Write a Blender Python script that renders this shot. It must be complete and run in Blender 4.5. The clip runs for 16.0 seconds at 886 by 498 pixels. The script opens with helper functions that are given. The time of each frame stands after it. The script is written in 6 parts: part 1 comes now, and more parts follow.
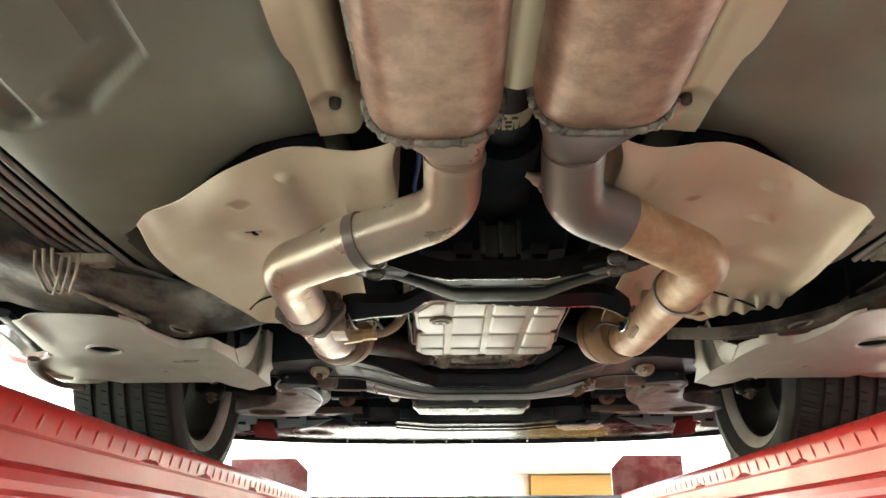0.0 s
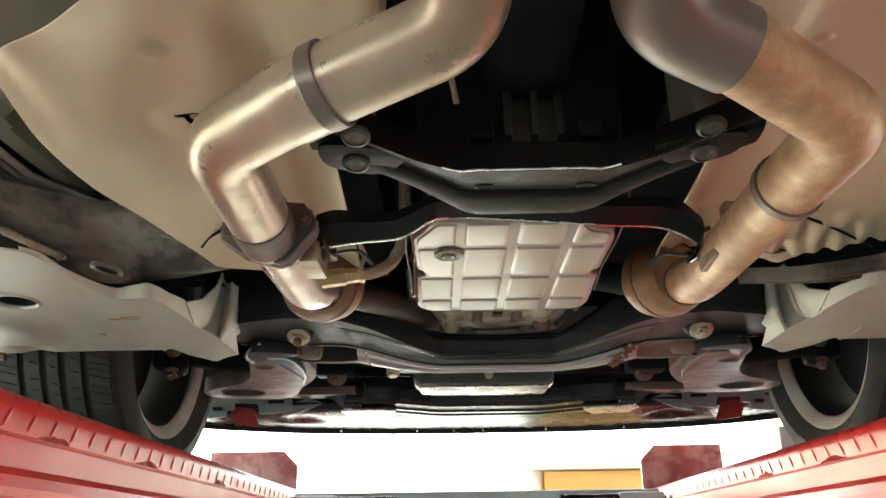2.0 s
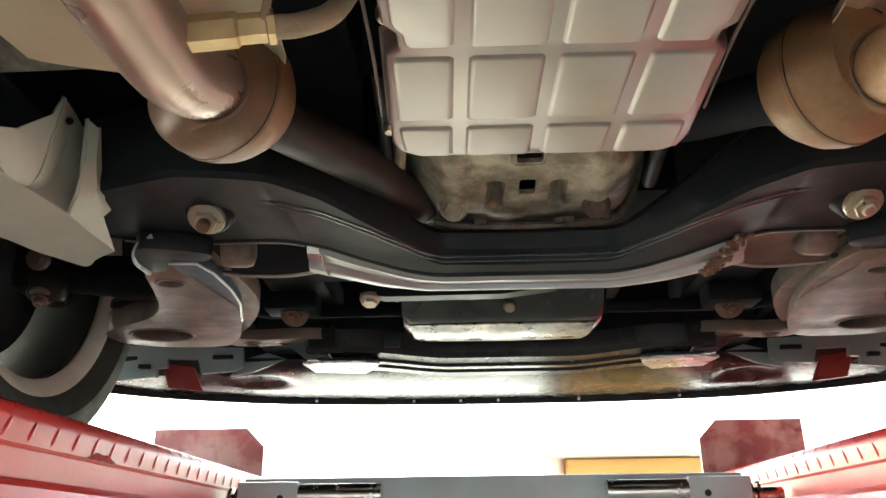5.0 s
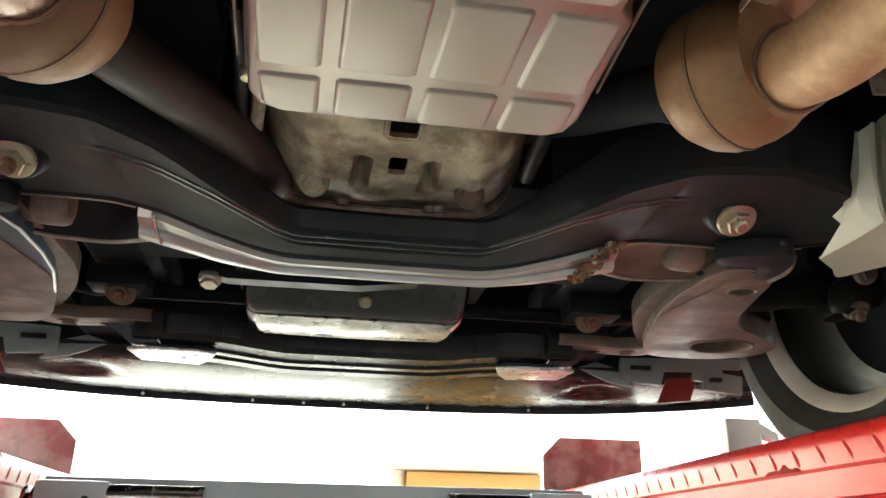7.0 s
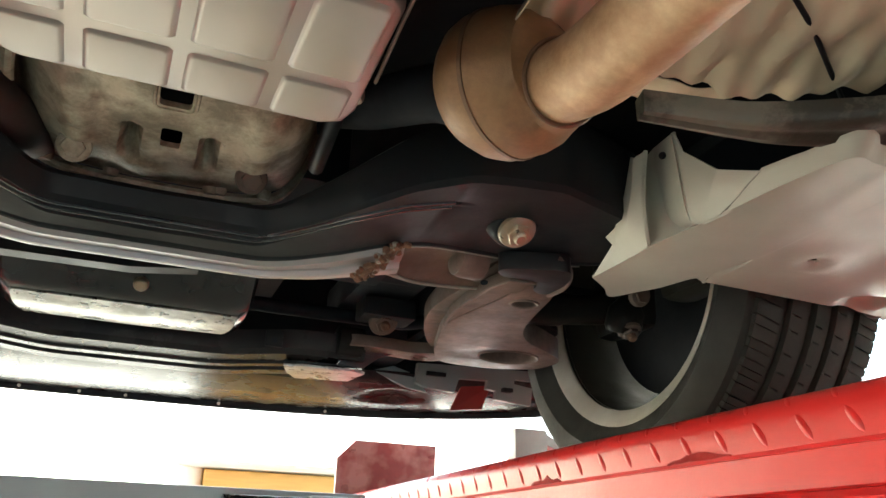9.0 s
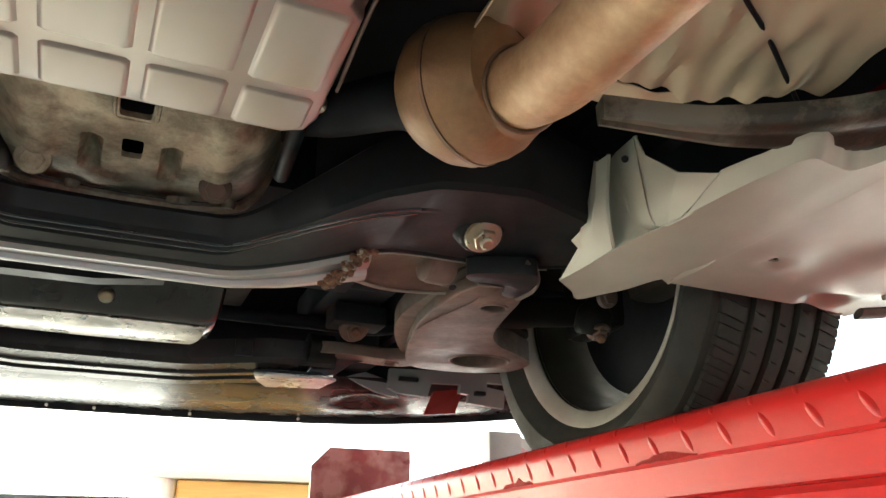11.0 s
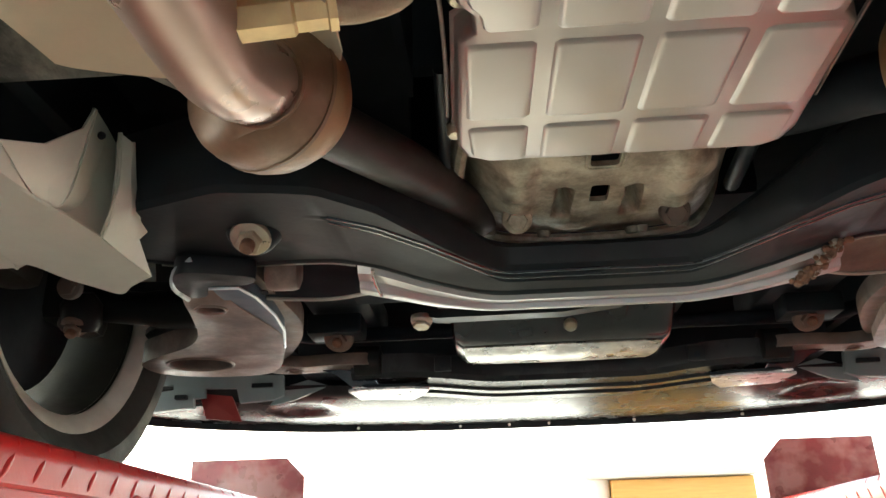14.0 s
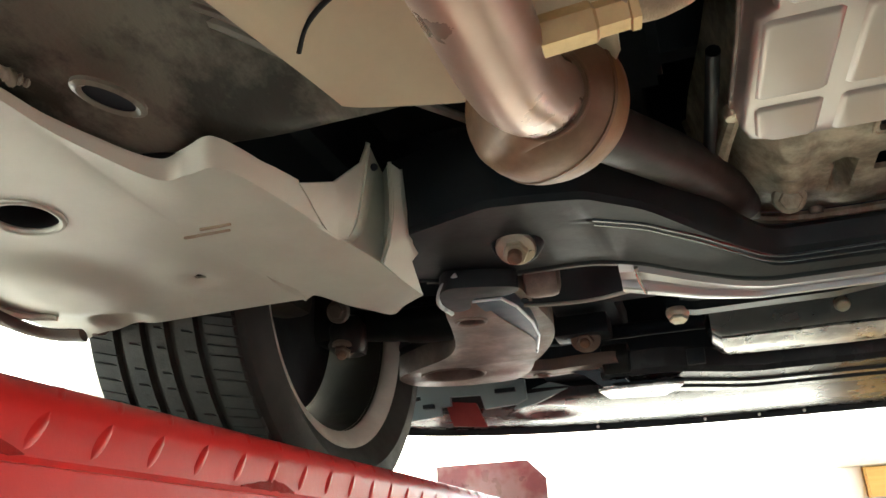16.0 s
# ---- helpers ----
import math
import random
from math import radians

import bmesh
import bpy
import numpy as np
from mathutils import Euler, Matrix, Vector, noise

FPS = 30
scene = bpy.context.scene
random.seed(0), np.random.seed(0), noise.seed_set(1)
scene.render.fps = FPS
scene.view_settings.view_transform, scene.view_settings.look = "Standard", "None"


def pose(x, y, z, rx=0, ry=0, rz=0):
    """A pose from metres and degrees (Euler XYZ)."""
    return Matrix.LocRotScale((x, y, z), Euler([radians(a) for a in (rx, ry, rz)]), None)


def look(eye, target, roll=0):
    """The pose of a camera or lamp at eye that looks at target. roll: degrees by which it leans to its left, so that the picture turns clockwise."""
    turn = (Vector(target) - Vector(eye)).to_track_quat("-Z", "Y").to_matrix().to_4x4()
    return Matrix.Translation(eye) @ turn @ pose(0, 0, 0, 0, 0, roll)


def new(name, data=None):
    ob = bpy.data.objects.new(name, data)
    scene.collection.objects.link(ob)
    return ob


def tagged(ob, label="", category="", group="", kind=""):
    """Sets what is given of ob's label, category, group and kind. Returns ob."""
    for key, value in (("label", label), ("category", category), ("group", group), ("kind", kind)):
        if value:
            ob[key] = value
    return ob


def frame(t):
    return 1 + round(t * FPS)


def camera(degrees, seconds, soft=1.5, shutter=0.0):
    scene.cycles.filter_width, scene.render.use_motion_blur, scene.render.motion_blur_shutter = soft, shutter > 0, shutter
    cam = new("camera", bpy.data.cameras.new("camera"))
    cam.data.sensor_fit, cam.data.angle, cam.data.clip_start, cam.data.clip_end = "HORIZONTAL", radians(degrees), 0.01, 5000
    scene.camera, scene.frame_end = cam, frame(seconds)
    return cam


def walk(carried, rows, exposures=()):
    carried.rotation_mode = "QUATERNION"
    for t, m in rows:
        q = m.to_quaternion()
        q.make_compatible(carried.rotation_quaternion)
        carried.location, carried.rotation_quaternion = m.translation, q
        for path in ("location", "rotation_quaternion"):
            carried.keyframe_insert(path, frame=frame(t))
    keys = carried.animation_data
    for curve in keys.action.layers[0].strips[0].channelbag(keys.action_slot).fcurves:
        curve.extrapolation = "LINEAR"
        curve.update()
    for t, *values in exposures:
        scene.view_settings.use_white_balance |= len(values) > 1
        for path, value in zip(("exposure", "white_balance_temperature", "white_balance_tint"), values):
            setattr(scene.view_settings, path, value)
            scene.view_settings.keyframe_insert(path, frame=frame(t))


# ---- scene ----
cam = camera(59.1, 16.0)
PATH = [
    (0, (-0.061, 0.293, 1.55), (-0.086, 2.163, 2.259), -0.3),
    (0.5, (-0.063, 0.386, 1.558), (-0.079, 2.254, 2.272), -0.5),
    (1, (-0.07, 0.485, 1.559), (-0.083, 2.351, 2.28), -0.7),
    (1.5, (-0.08, 0.553, 1.56), (-0.099, 2.421, 2.276), -0.8),
    (2, (-0.073, 0.639, 1.555), (-0.106, 2.507, 2.267), -0.7),
    (2.5, (-0.068, 0.777, 1.561), (-0.105, 2.649, 2.265), -1.0),
    (3, (-0.054, 0.885, 1.563), (-0.107, 2.758, 2.262), -0.9),
    (3.5, (-0.045, 0.971, 1.559), (-0.116, 2.842, 2.261), -0.7),
    (3.7, (-0.046, 1.0, 1.56), (-0.122, 2.872, 2.26), -0.8),
    (5.8, (-0.082, 1.262, 1.574), (-0.074, 3.132, 2.283), -0.2),
    (6, (-0.08, 1.266, 1.574), (-0.036, 3.134, 2.287), -0.1),
    (6.5, (-0.072, 1.277, 1.574), (0.102, 3.136, 2.29), 0.5),
    (7, (-0.067, 1.285, 1.576), (0.23, 3.125, 2.302), 0.9),
    (7.5, (-0.047, 1.293, 1.577), (0.351, 3.111, 2.308), 1.3),
    (8, (-0.025, 1.299, 1.578), (0.475, 3.093, 2.308), 1.4),
    (8.5, (-0.007, 1.298, 1.581), (0.589, 3.06, 2.316), 1.6),
    (9, (-0.001, 1.298, 1.581), (0.691, 3.023, 2.32), 1.5),
    (9.2, (0.003, 1.296, 1.581), (0.724, 3.008, 2.323), 1.5),
    (11.3, (0.005, 1.291, 1.584), (0.75, 2.989, 2.332), -0.5),
    (11.5, (-0.001, 1.29, 1.586), (0.691, 3.009, 2.337), -0.6),
    (12, (-0.025, 1.294, 1.587), (0.496, 3.072, 2.338), -1.1),
    (12.5, (-0.04, 1.289, 1.588), (0.297, 3.112, 2.339), -0.9),
    (13, (-0.06, 1.284, 1.595), (0.125, 3.13, 2.342), -0.9),
    (13.5, (-0.09, 1.276, 1.596), (-0.058, 3.13, 2.345), -1.1),
    (14, (-0.116, 1.268, 1.598), (-0.233, 3.12, 2.344), -1.6),
    (14.5, (-0.144, 1.259, 1.6), (-0.41, 3.097, 2.343), -1.7),
    (15, (-0.162, 1.257, 1.602), (-0.56, 3.071, 2.345), -1.9),
    (15.5, (-0.18, 1.253, 1.606), (-0.682, 3.038, 2.356), -2.4),
    (16, (-0.196, 1.254, 1.609), (-0.769, 3.015, 2.363), -2.4),
]
walk(cam, [(t, look(eye, target, roll)) for t, eye, target, roll in PATH], [(0, 3.70, 6900, -5), (2.5, 3.78, 6850, -5), (6, 3.83, 6800, -6), (9, 3.76, 6900, -5), (11.5, 3.77, 6900, -5), (13.5, 3.88, 6850, -5), (16, 3.85, 6950, -4)])

# ---- daylight through the open sides of the workshop bay ----
world = bpy.data.worlds.new("overcast_sky")
scene.world = world
world.use_nodes = True
_wn, _wl = world.node_tree.nodes, world.node_tree.links
_sky = _wn.new("ShaderNodeTexSky")
_sky.sky_type = "NISHITA"
_sky.sun_disc = False
_sky.sun_elevation = radians(48)
_sky.sun_rotation = radians(-35)
_sky.air_density, _sky.dust_density = 1.0, 4.0
_wl.new(_sky.outputs[0], _wn["Background"].inputs[0])
_wn["Background"].inputs[1].default_value = 0.15
sun = new("sun", bpy.data.lights.new("sun", "SUN"))
sun.data.energy, sun.data.angle, sun.data.color = 1.2, radians(15), (1.0, 0.94, 0.84)
sun.matrix_world = look((-20, 30, 40), (0, 2, 0))

# ---- materials ----
def mat(name, base, rough=0.5, metal=0.0, var=0.2, scale=6.0, fine=90.0, bump=0.12, stain=None, amount=0.4,
        spot=3.0, edge=0.12, coat=0.0, rvar=0.12, stretch=(1, 1, 1), spec=0.5, grain=0.0, ragged=False):
    """A surface with broad and fine variation: two noises on the colour, one on the gloss, a fine relief, and stains with soft edges."""
    m = bpy.data.materials.new(name)
    m.use_nodes = True
    n, l = m.node_tree.nodes, m.node_tree.links
    b = n["Principled BSDF"]
    tc, mp = n.new("ShaderNodeTexCoord"), n.new("ShaderNodeMapping")
    mp.inputs["Scale"].default_value = stretch
    l.new(tc.outputs["Object"], mp.inputs[0])

    def tex(s, detail=5.0, rough_=0.6):
        t = n.new("ShaderNodeTexNoise")
        t.inputs["Scale"].default_value, t.inputs["Detail"].default_value, t.inputs["Roughness"].default_value = s, detail, rough_
        l.new(mp.outputs[0], t.inputs["Vector"])
        return t.outputs[0]

    def ramp(src, a, z, lo=0.0, hi=1.0):
        r = n.new("ShaderNodeMapRange")
        r.inputs[1].default_value, r.inputs[2].default_value, r.inputs[3].default_value, r.inputs[4].default_value = a, z, lo, hi
        l.new(src, r.inputs[0])
        return r.outputs[0]

    def mix(f, ca, cb, mode="MIX"):
        x = n.new("ShaderNodeMix")
        x.data_type, x.blend_type = "RGBA", mode
        for socket, v in ((x.inputs[0], f), (x.inputs[6], ca), (x.inputs[7], cb)):
            if isinstance(v, (int, float, tuple)):
                socket.default_value = v
            else:
                l.new(v, socket)
        return x.outputs[2]

    lo = tuple(c * (1 - var) for c in base) + (1,)
    hi = tuple(min(1, c * (1 + var)) for c in base) + (1,)
    broad, small = tex(scale), tex(fine, 6.0, 0.65)
    col = mix(ramp(broad, 0.32, 0.68), lo, hi)
    col = mix(ramp(small, 0.3, 0.7, 0.0, 0.35 + grain), col, tuple(c * (1 - 0.6 * var - 0.3 * grain) for c in base) + (1,))
    if stain:
        col = mix(ramp(tex(spot, 8.0 if ragged else 3.0, 0.7 if ragged else 0.5), 0.5 - edge, 0.5 + edge, 0.0, amount), col, (*stain, 1))
    l.new(col, b.inputs["Base Color"])
    l.new(ramp(tex(scale * 2.3), 0.3, 0.7, max(0.03, rough - rvar), min(1, rough + rvar)), b.inputs["Roughness"])
    b.inputs["Metallic"].default_value = metal
    b.inputs["Specular IOR Level"].default_value = spec
    b.inputs["Coat Weight"].default_value = coat
    b.inputs["Coat Roughness"].default_value = 0.12
    if bump:
        bp = n.new("ShaderNodeBump")
        bp.inputs["Strength"].default_value, bp.inputs["Distance"].default_value = bump, 0.002
        l.new(small, bp.inputs["Height"])
        l.new(bp.outputs[0], b.inputs["Normal"])
    return m


M = {
    "steel": mat("heat_tinted_exhaust_steel", (0.47, 0.405, 0.315), 0.34, 0.5, 0.15, 9, 140, 0.08, (0.31, 0.205, 0.13), 0.85, 5, 0.14, grain=0.12),
    "steel_blue": mat("blued_exhaust_steel", (0.20, 0.175, 0.16), 0.40, 0.45, 0.2, 9, 140, 0.10, (0.15, 0.10, 0.07), 0.6, 9),
    "steel_rusty": mat("speckled_rusty_exhaust_steel", (0.58, 0.40, 0.23), 0.50, 0.2, 0.2, 8, 95, 0.25, (0.33, 0.175, 0.085), 0.85, 24, 0.13, grain=0.5, ragged=True),
    "cat": mat("browned_catalyst_shell", (0.205, 0.122, 0.068), 0.46, 0.2, 0.3, 10, 120, 0.2, (0.115, 0.072, 0.044), 0.75, 7, 0.22, grain=0.35, ragged=True),
    "muffler": mat("brown_tarnished_muffler_steel", (0.46, 0.305, 0.215), 0.42, 0.35, 0.12, 7, 110, 0.15, (0.21, 0.125, 0.09), 0.75, 26, 0.10, grain=0.4, ragged=True),
    "weld": mat("rough_grey_weld", (0.33, 0.32, 0.27), 0.42, 0.6, 0.4, 60, 220, 0.9, (0.13, 0.105, 0.075), 0.85, 45, ragged=True),
    "flange": mat("dull_brown_flange_steel", (0.105, 0.085, 0.072), 0.6, 0.4, 0.3, 20, 180, 0.4, (0.17, 0.11, 0.075), 0.5, 18),
    "bracket": mat("tan_hanger_steel", (0.34, 0.26, 0.185), 0.45, 0.5, 0.22, 20, 160, 0.25, (0.18, 0.115, 0.08), 0.7, 22, 0.1),
    "shield": mat("dull_aluminium_heat_shield", (0.66, 0.57, 0.41), 0.48, 0.2, 0.10, 5, 100, 0.10, (0.52, 0.41, 0.28), 0.6, 5, 0.2, grain=0.1),
    "pan_grey": mat("grey_floor_coating", (0.235, 0.245, 0.188), 0.45, 0.0, 0.14, 4, 130, 0.16, (0.140, 0.138, 0.100), 0.75, 4, 0.10, grain=0.1),
    "rail": mat("muddy_frame_rail", (0.044, 0.041, 0.032), 0.42, 0.0, 0.3, 9, 70, 0.7, (0.200, 0.188, 0.148), 0.70, 10, 0.06, grain=0.4, stretch=(1, 0.5, 1), spec=0.3, ragged=True),
    "black": mat("black_chassis_paint", (0.0125, 0.0160, 0.0190), 0.42, 0.0, 0.3, 6, 90, 0.12, (0.024, 0.024, 0.022), 0.6, 9, 0.15, rvar=0.1, spec=0.09),
    "gloss": mat("glossy_black_paint", (0.012, 0.013, 0.0145), 0.22, 0.0, 0.3, 6, 60, 0.06, (0.026, 0.025, 0.022), 0.4, 9, 0.12, coat=0.15, rvar=0.07),
    "satin": mat("satin_black_metal", (0.0098, 0.0122, 0.0150), 0.48, 0.0, 0.3, 8, 90, 0.12, (0.019, 0.0195, 0.020), 0.4, 7, spec=0.2),
    # near-black that carries the deep underbody shade in its colour
    "dark": mat("underbody_shade_black", (0.0145, 0.0180, 0.0225), 0.8, 0.0, 0.3, 6, 60, 0.1, spec=0.15),
    "cast": mat("oil_stained_cast_aluminium", (0.52, 0.475, 0.355), 0.48, 0.2, 0.20, 14, 150, 0.5, (0.13, 0.105, 0.066), 0.85, 13, 0.08, grain=0.35, ragged=True),
    "alloy": mat("bright_scuffed_aluminium", (0.44, 0.42, 0.375), 0.32, 0.8, 0.2, 14, 120, 0.2, (0.13, 0.12, 0.10), 0.7, 24, 0.10),
    "tpan": mat("silver_painted_sump", (0.36, 0.325, 0.295), 0.34, 0.45, 0.05, 5, 130, 0.03, (0.30, 0.27, 0.24), 0.4, 4, 0.25, rvar=0.04),
    "plastic": mat("silver_grey_moulded_plastic", (0.495, 0.500, 0.425), 0.42, 0.1, 0.12, 4, 120, 0.08, (0.37, 0.36, 0.295), 0.6, 6, 0.15),
    "rubber": mat("tyre_rubber", (0.017, 0.0175, 0.0155), 0.7, 0.0, 0.25, 12, 160, 0.35, (0.042, 0.041, 0.035), 0.5, 8, spec=0.3),
    "rim": mat("dusty_alloy_rim", (0.60, 0.58, 0.52), 0.42, 0.4, 0.15, 9, 110, 0.12, (0.4, 0.37, 0.31), 0.5, 10),
    # metal colour darkened for shade: rim barrel, caliper, gearbox mount
    "rim_dark": mat("shade_darkened_rim_metal", (0.030, 0.028, 0.021), 0.55, 0.1, 0.25, 9, 110, 0.15, (0.020, 0.018, 0.014), 0.6, 9, spec=0.25),
    "red": mat("red_lift_paint", (0.56, 0.018, 0.020), 0.34, 0.0, 0.08, 4, 70, 0.2, (0.56, 0.03, 0.03), 0.2, 6, 0.25, spec=0.4, rvar=0.06),
    "chip": mat("chipped_dark_red_primer", (0.30, 0.012, 0.012), 0.7, 0.0, 0.3, 40, 200, 0.5, spec=0.15),
    "stop": mat("dusty_maroon_stop_plate", (0.24, 0.085, 0.09), 0.35, 0.2, 0.25, 10, 120, 0.2, (0.46, 0.36, 0.34), 0.6, 18, 0.10),
    "carred": mat("red_car_lacquer", (0.42, 0.02, 0.018), 0.2, 0.0, 0.06, 3, 40, 0.02, coat=0.8),
    "beam": mat("blue_grey_beam_paint", (0.42, 0.46, 0.48), 0.4, 0.0, 0.12, 5, 90, 0.12, (0.32, 0.35, 0.36), 0.5, 8),
    "chrome": mat("worn_chromed_steel", (0.62, 0.60, 0.56), 0.2, 1.0, 0.15, 20, 140, 0.08, (0.3, 0.27, 0.22), 0.5, 20),
    "zinc": mat("yellowed_zinc_plating", (0.44, 0.42, 0.34), 0.38, 0.7, 0.2, 40, 200, 0.2, (0.27, 0.19, 0.10), 0.6, 40),
    "rust": mat("orange_rust", (0.17, 0.085, 0.045), 0.8, 0.0, 0.4, 60, 200, 0.9, (0.08, 0.045, 0.03), 0.7, 50),
    "bare": mat("scuffed_grey_arm_paint", (0.205, 0.148, 0.125), 0.45, 0.0, 0.25, 14, 120, 0.2, (0.085, 0.068, 0.057), 0.85, 12, 0.10, grain=0.35, spec=0.15, ragged=True),
    "bluegrey": mat("blue_grey_plastic", (0.20, 0.245, 0.25), 0.45, 0.0, 0.12, 7, 90, 0.12, (0.15, 0.175, 0.175), 0.4, 9, spec=0.3),
    "redplastic": mat("red_plastic", (0.17, 0.02, 0.018), 0.5, 0.0, 0.12, 9, 90, 0.1, spec=0.25),
    "brass": mat("tan_sensor_sleeve", (0.55, 0.40, 0.19), 0.42, 0.5, 0.2, 30, 160, 0.2, (0.36, 0.25, 0.13), 0.5, 25),
    "braid": mat("cream_braided_sleeve", (0.48, 0.40, 0.27), 0.8, 0.0, 0.25, 60, 300, 0.9, (0.28, 0.22, 0.14), 0.5, 30),
    "tray": mat("dull_black_tray_plastic", (0.018, 0.019, 0.0205), 0.27, 0.0, 0.3, 6, 60, 0.06, (0.030, 0.029, 0.028), 0.5, 9, 0.12, rvar=0.05, spec=0.075),
    "scraped": mat("scraped_bare_plate", (0.46, 0.47, 0.48), 0.32, 0.35, 0.2, 20, 120, 0.2, (0.22, 0.18, 0.165), 0.6, 25),
    # dark colour for the added sheet that weakens red bounce light
    "bounce_dark": mat("bounce_cutting_dark", (0.075, 0.045, 0.042), 0.8, 0.0, 0.3, 6, 60, 0.3),
    "line": mat("dusty_coated_line", (0.33, 0.305, 0.265), 0.5, 0.0, 0.25, 8, 120, 0.1, (0.16, 0.14, 0.115), 0.6, 14),
    "xmember": mat("worn_black_crossmember_paint", (0.0085, 0.0092, 0.0088), 0.42, 0.0, 0.35, 8, 90, 0.15, (0.019, 0.0185, 0.016), 0.5, 9, spec=0.06),
    "pale_lip": mat("pale_metallic_lip", (0.34, 0.335, 0.33), 0.36, 0.60, 0.10, 6, 90, 0.04, (0.29, 0.245, 0.22), 0.3, 4, 0.25, rvar=0.03),
    "pipe_brown": mat("brown_heat_tinted_pipe", (0.37, 0.265, 0.21), 0.33, 0.5, 0.15, 8, 140, 0.08, (0.24, 0.155, 0.12), 0.7, 6, 0.15, grain=0.15),
    "pipe_dark": mat("dark_brown_pipe", (0.036, 0.029, 0.024), 0.5, 0.1, 0.3, 10, 120, 0.2, (0.022, 0.019, 0.017), 0.6, 9),
    "mudline": mat("dried_mud", (0.34, 0.30, 0.23), 0.8, 0.0, 0.3, 20, 120, 0.6, (0.22, 0.19, 0.145), 0.6, 25),
    "grooveblue": mat("dark_blue_grey_groove", (0.050, 0.078, 0.105), 0.4, 0.0, 0.15, 9, 90, 0.1, spec=0.15),
    "paleblue": mat("pale_blue_grey_edge", (0.42, 0.47, 0.49), 0.35, 0.2, 0.12, 9, 90, 0.08),
    "cat_orange": mat("orange_browned_catalyst_shell", (0.36, 0.205, 0.090), 0.45, 0.2, 0.3, 9, 140, 0.2, (0.15, 0.088, 0.052), 0.8, 9, 0.16, grain=0.45, ragged=True),
    "edge": mat("bright_metal_edge", (0.62, 0.60, 0.56), 0.25, 0.9, 0.1, 20, 120, 0.05),
    "label": mat("yellowed_paper_label", (0.62, 0.52, 0.34), 0.6, 0.0, 0.12, 30, 200, 0.1),
    "ink": mat("black_print", (0.03, 0.03, 0.03), 0.6),
    "blue": mat("blue_cable_sheath", (0.03, 0.06, 0.30), 0.5),
    "grey_fit": mat("grey_lift_fitting", (0.36, 0.37, 0.36), 0.5, 0.0, 0.12, 9, 90, 0.1),
    "concrete": mat("dark_workshop_floor", (0.125, 0.125, 0.105), 0.5, 0.0, 0.2, 1.2, 40, 0.15, (0.08, 0.078, 0.066), 0.6, 1.5, 0.2),
    "ground": mat("pale_yard_concrete", (0.54, 0.53, 0.50), 0.8, 0.0, 0.12, 0.4, 18, 0.3, (0.45, 0.44, 0.41), 0.5, 0.6, 0.2),
    "wall": mat("white_wall_paint", (0.78, 0.77, 0.74), 0.6, 0.0, 0.04, 1.5, 60, 0.1, (0.66, 0.64, 0.6), 0.4, 1.2),
    "ochre": mat("ochre_wood_grain", (0.68, 0.43, 0.14), 0.42, 0.0, 0.12, 7, 60, 0.1, (0.58, 0.34, 0.09), 0.6, 3, 0.2, stretch=(1, 1, 14)),
    "trim": mat("cream_trim_paint", (0.76, 0.73, 0.66), 0.5, 0.0, 0.05, 6, 60, 0.05),
}

# ---- building helpers ----
from mathutils import geometry


def finish(me, material, angle=38.0):
    me.materials.append(material)
    me.polygons.foreach_set("use_smooth", [True] * len(me.polygons))
    me.set_sharp_from_angle(angle=radians(angle))
    me.update()
    return me


def under(ob, parent):
    ob.parent = parent
    if parent.type == "EMPTY":
        ob.matrix_parent_inverse = Matrix.Translation(parent.location).inverted()
    return ob


def part(name, bm, material, parent=None, label="", angle=38.0):
    """Links a bmesh as one mesh object under a thing or a part."""
    bmesh.ops.recalc_face_normals(bm, faces=bm.faces[:])
    me = bpy.data.meshes.new(name)
    bm.to_mesh(me)
    bm.free()
    ob = new(name, finish(me, material, angle))
    if parent is not None:
        under(ob, parent)
    if label:
        ob["label"] = label
    return ob


def add_box(bm, lo, hi, bevel=0.0, m=None, seg=2):
    c, s = [(a + b) / 2 for a, b in zip(lo, hi)], [b - a for a, b in zip(lo, hi)]
    t = bmesh.new()
    bmesh.ops.create_cube(t, size=1.0, matrix=Matrix.Translation(c) @ Matrix.Diagonal((*s, 1)))
    if bevel:
        bmesh.ops.bevel(t, geom=t.edges[:] + t.verts[:], offset=bevel, segments=seg, profile=0.6, affect="EDGES", clamp_overlap=True)
    if m is not None:
        bmesh.ops.transform(t, matrix=m, verts=t.verts)
    join(bm, t)
    return bm


def join(bm, other):
    table = {v: bm.verts.new(v.co) for v in other.verts}
    for f in other.faces:
        bm.faces.new([table[v] for v in f.verts])
    other.free()
    return bm


def box(lo, hi, bevel=0.0, m=None, seg=2):
    return add_box(bmesh.new(), lo, hi, bevel, m, seg)


def rings(bm, loops, closed=True, caps=True):
    """Skins a list of loops of equal length."""
    vs = [[bm.verts.new(p) for p in loop] for loop in loops]
    k = len(vs[0])
    for a, b in zip(vs, vs[1:]):
        for i in range(k if closed else k - 1):
            j = (i + 1) % k
            bm.faces.new((a[i], a[j], b[j], b[i]))
    if caps and closed:
        bm.faces.new(vs[0][::-1])
        bm.faces.new(vs[-1])
    return bm


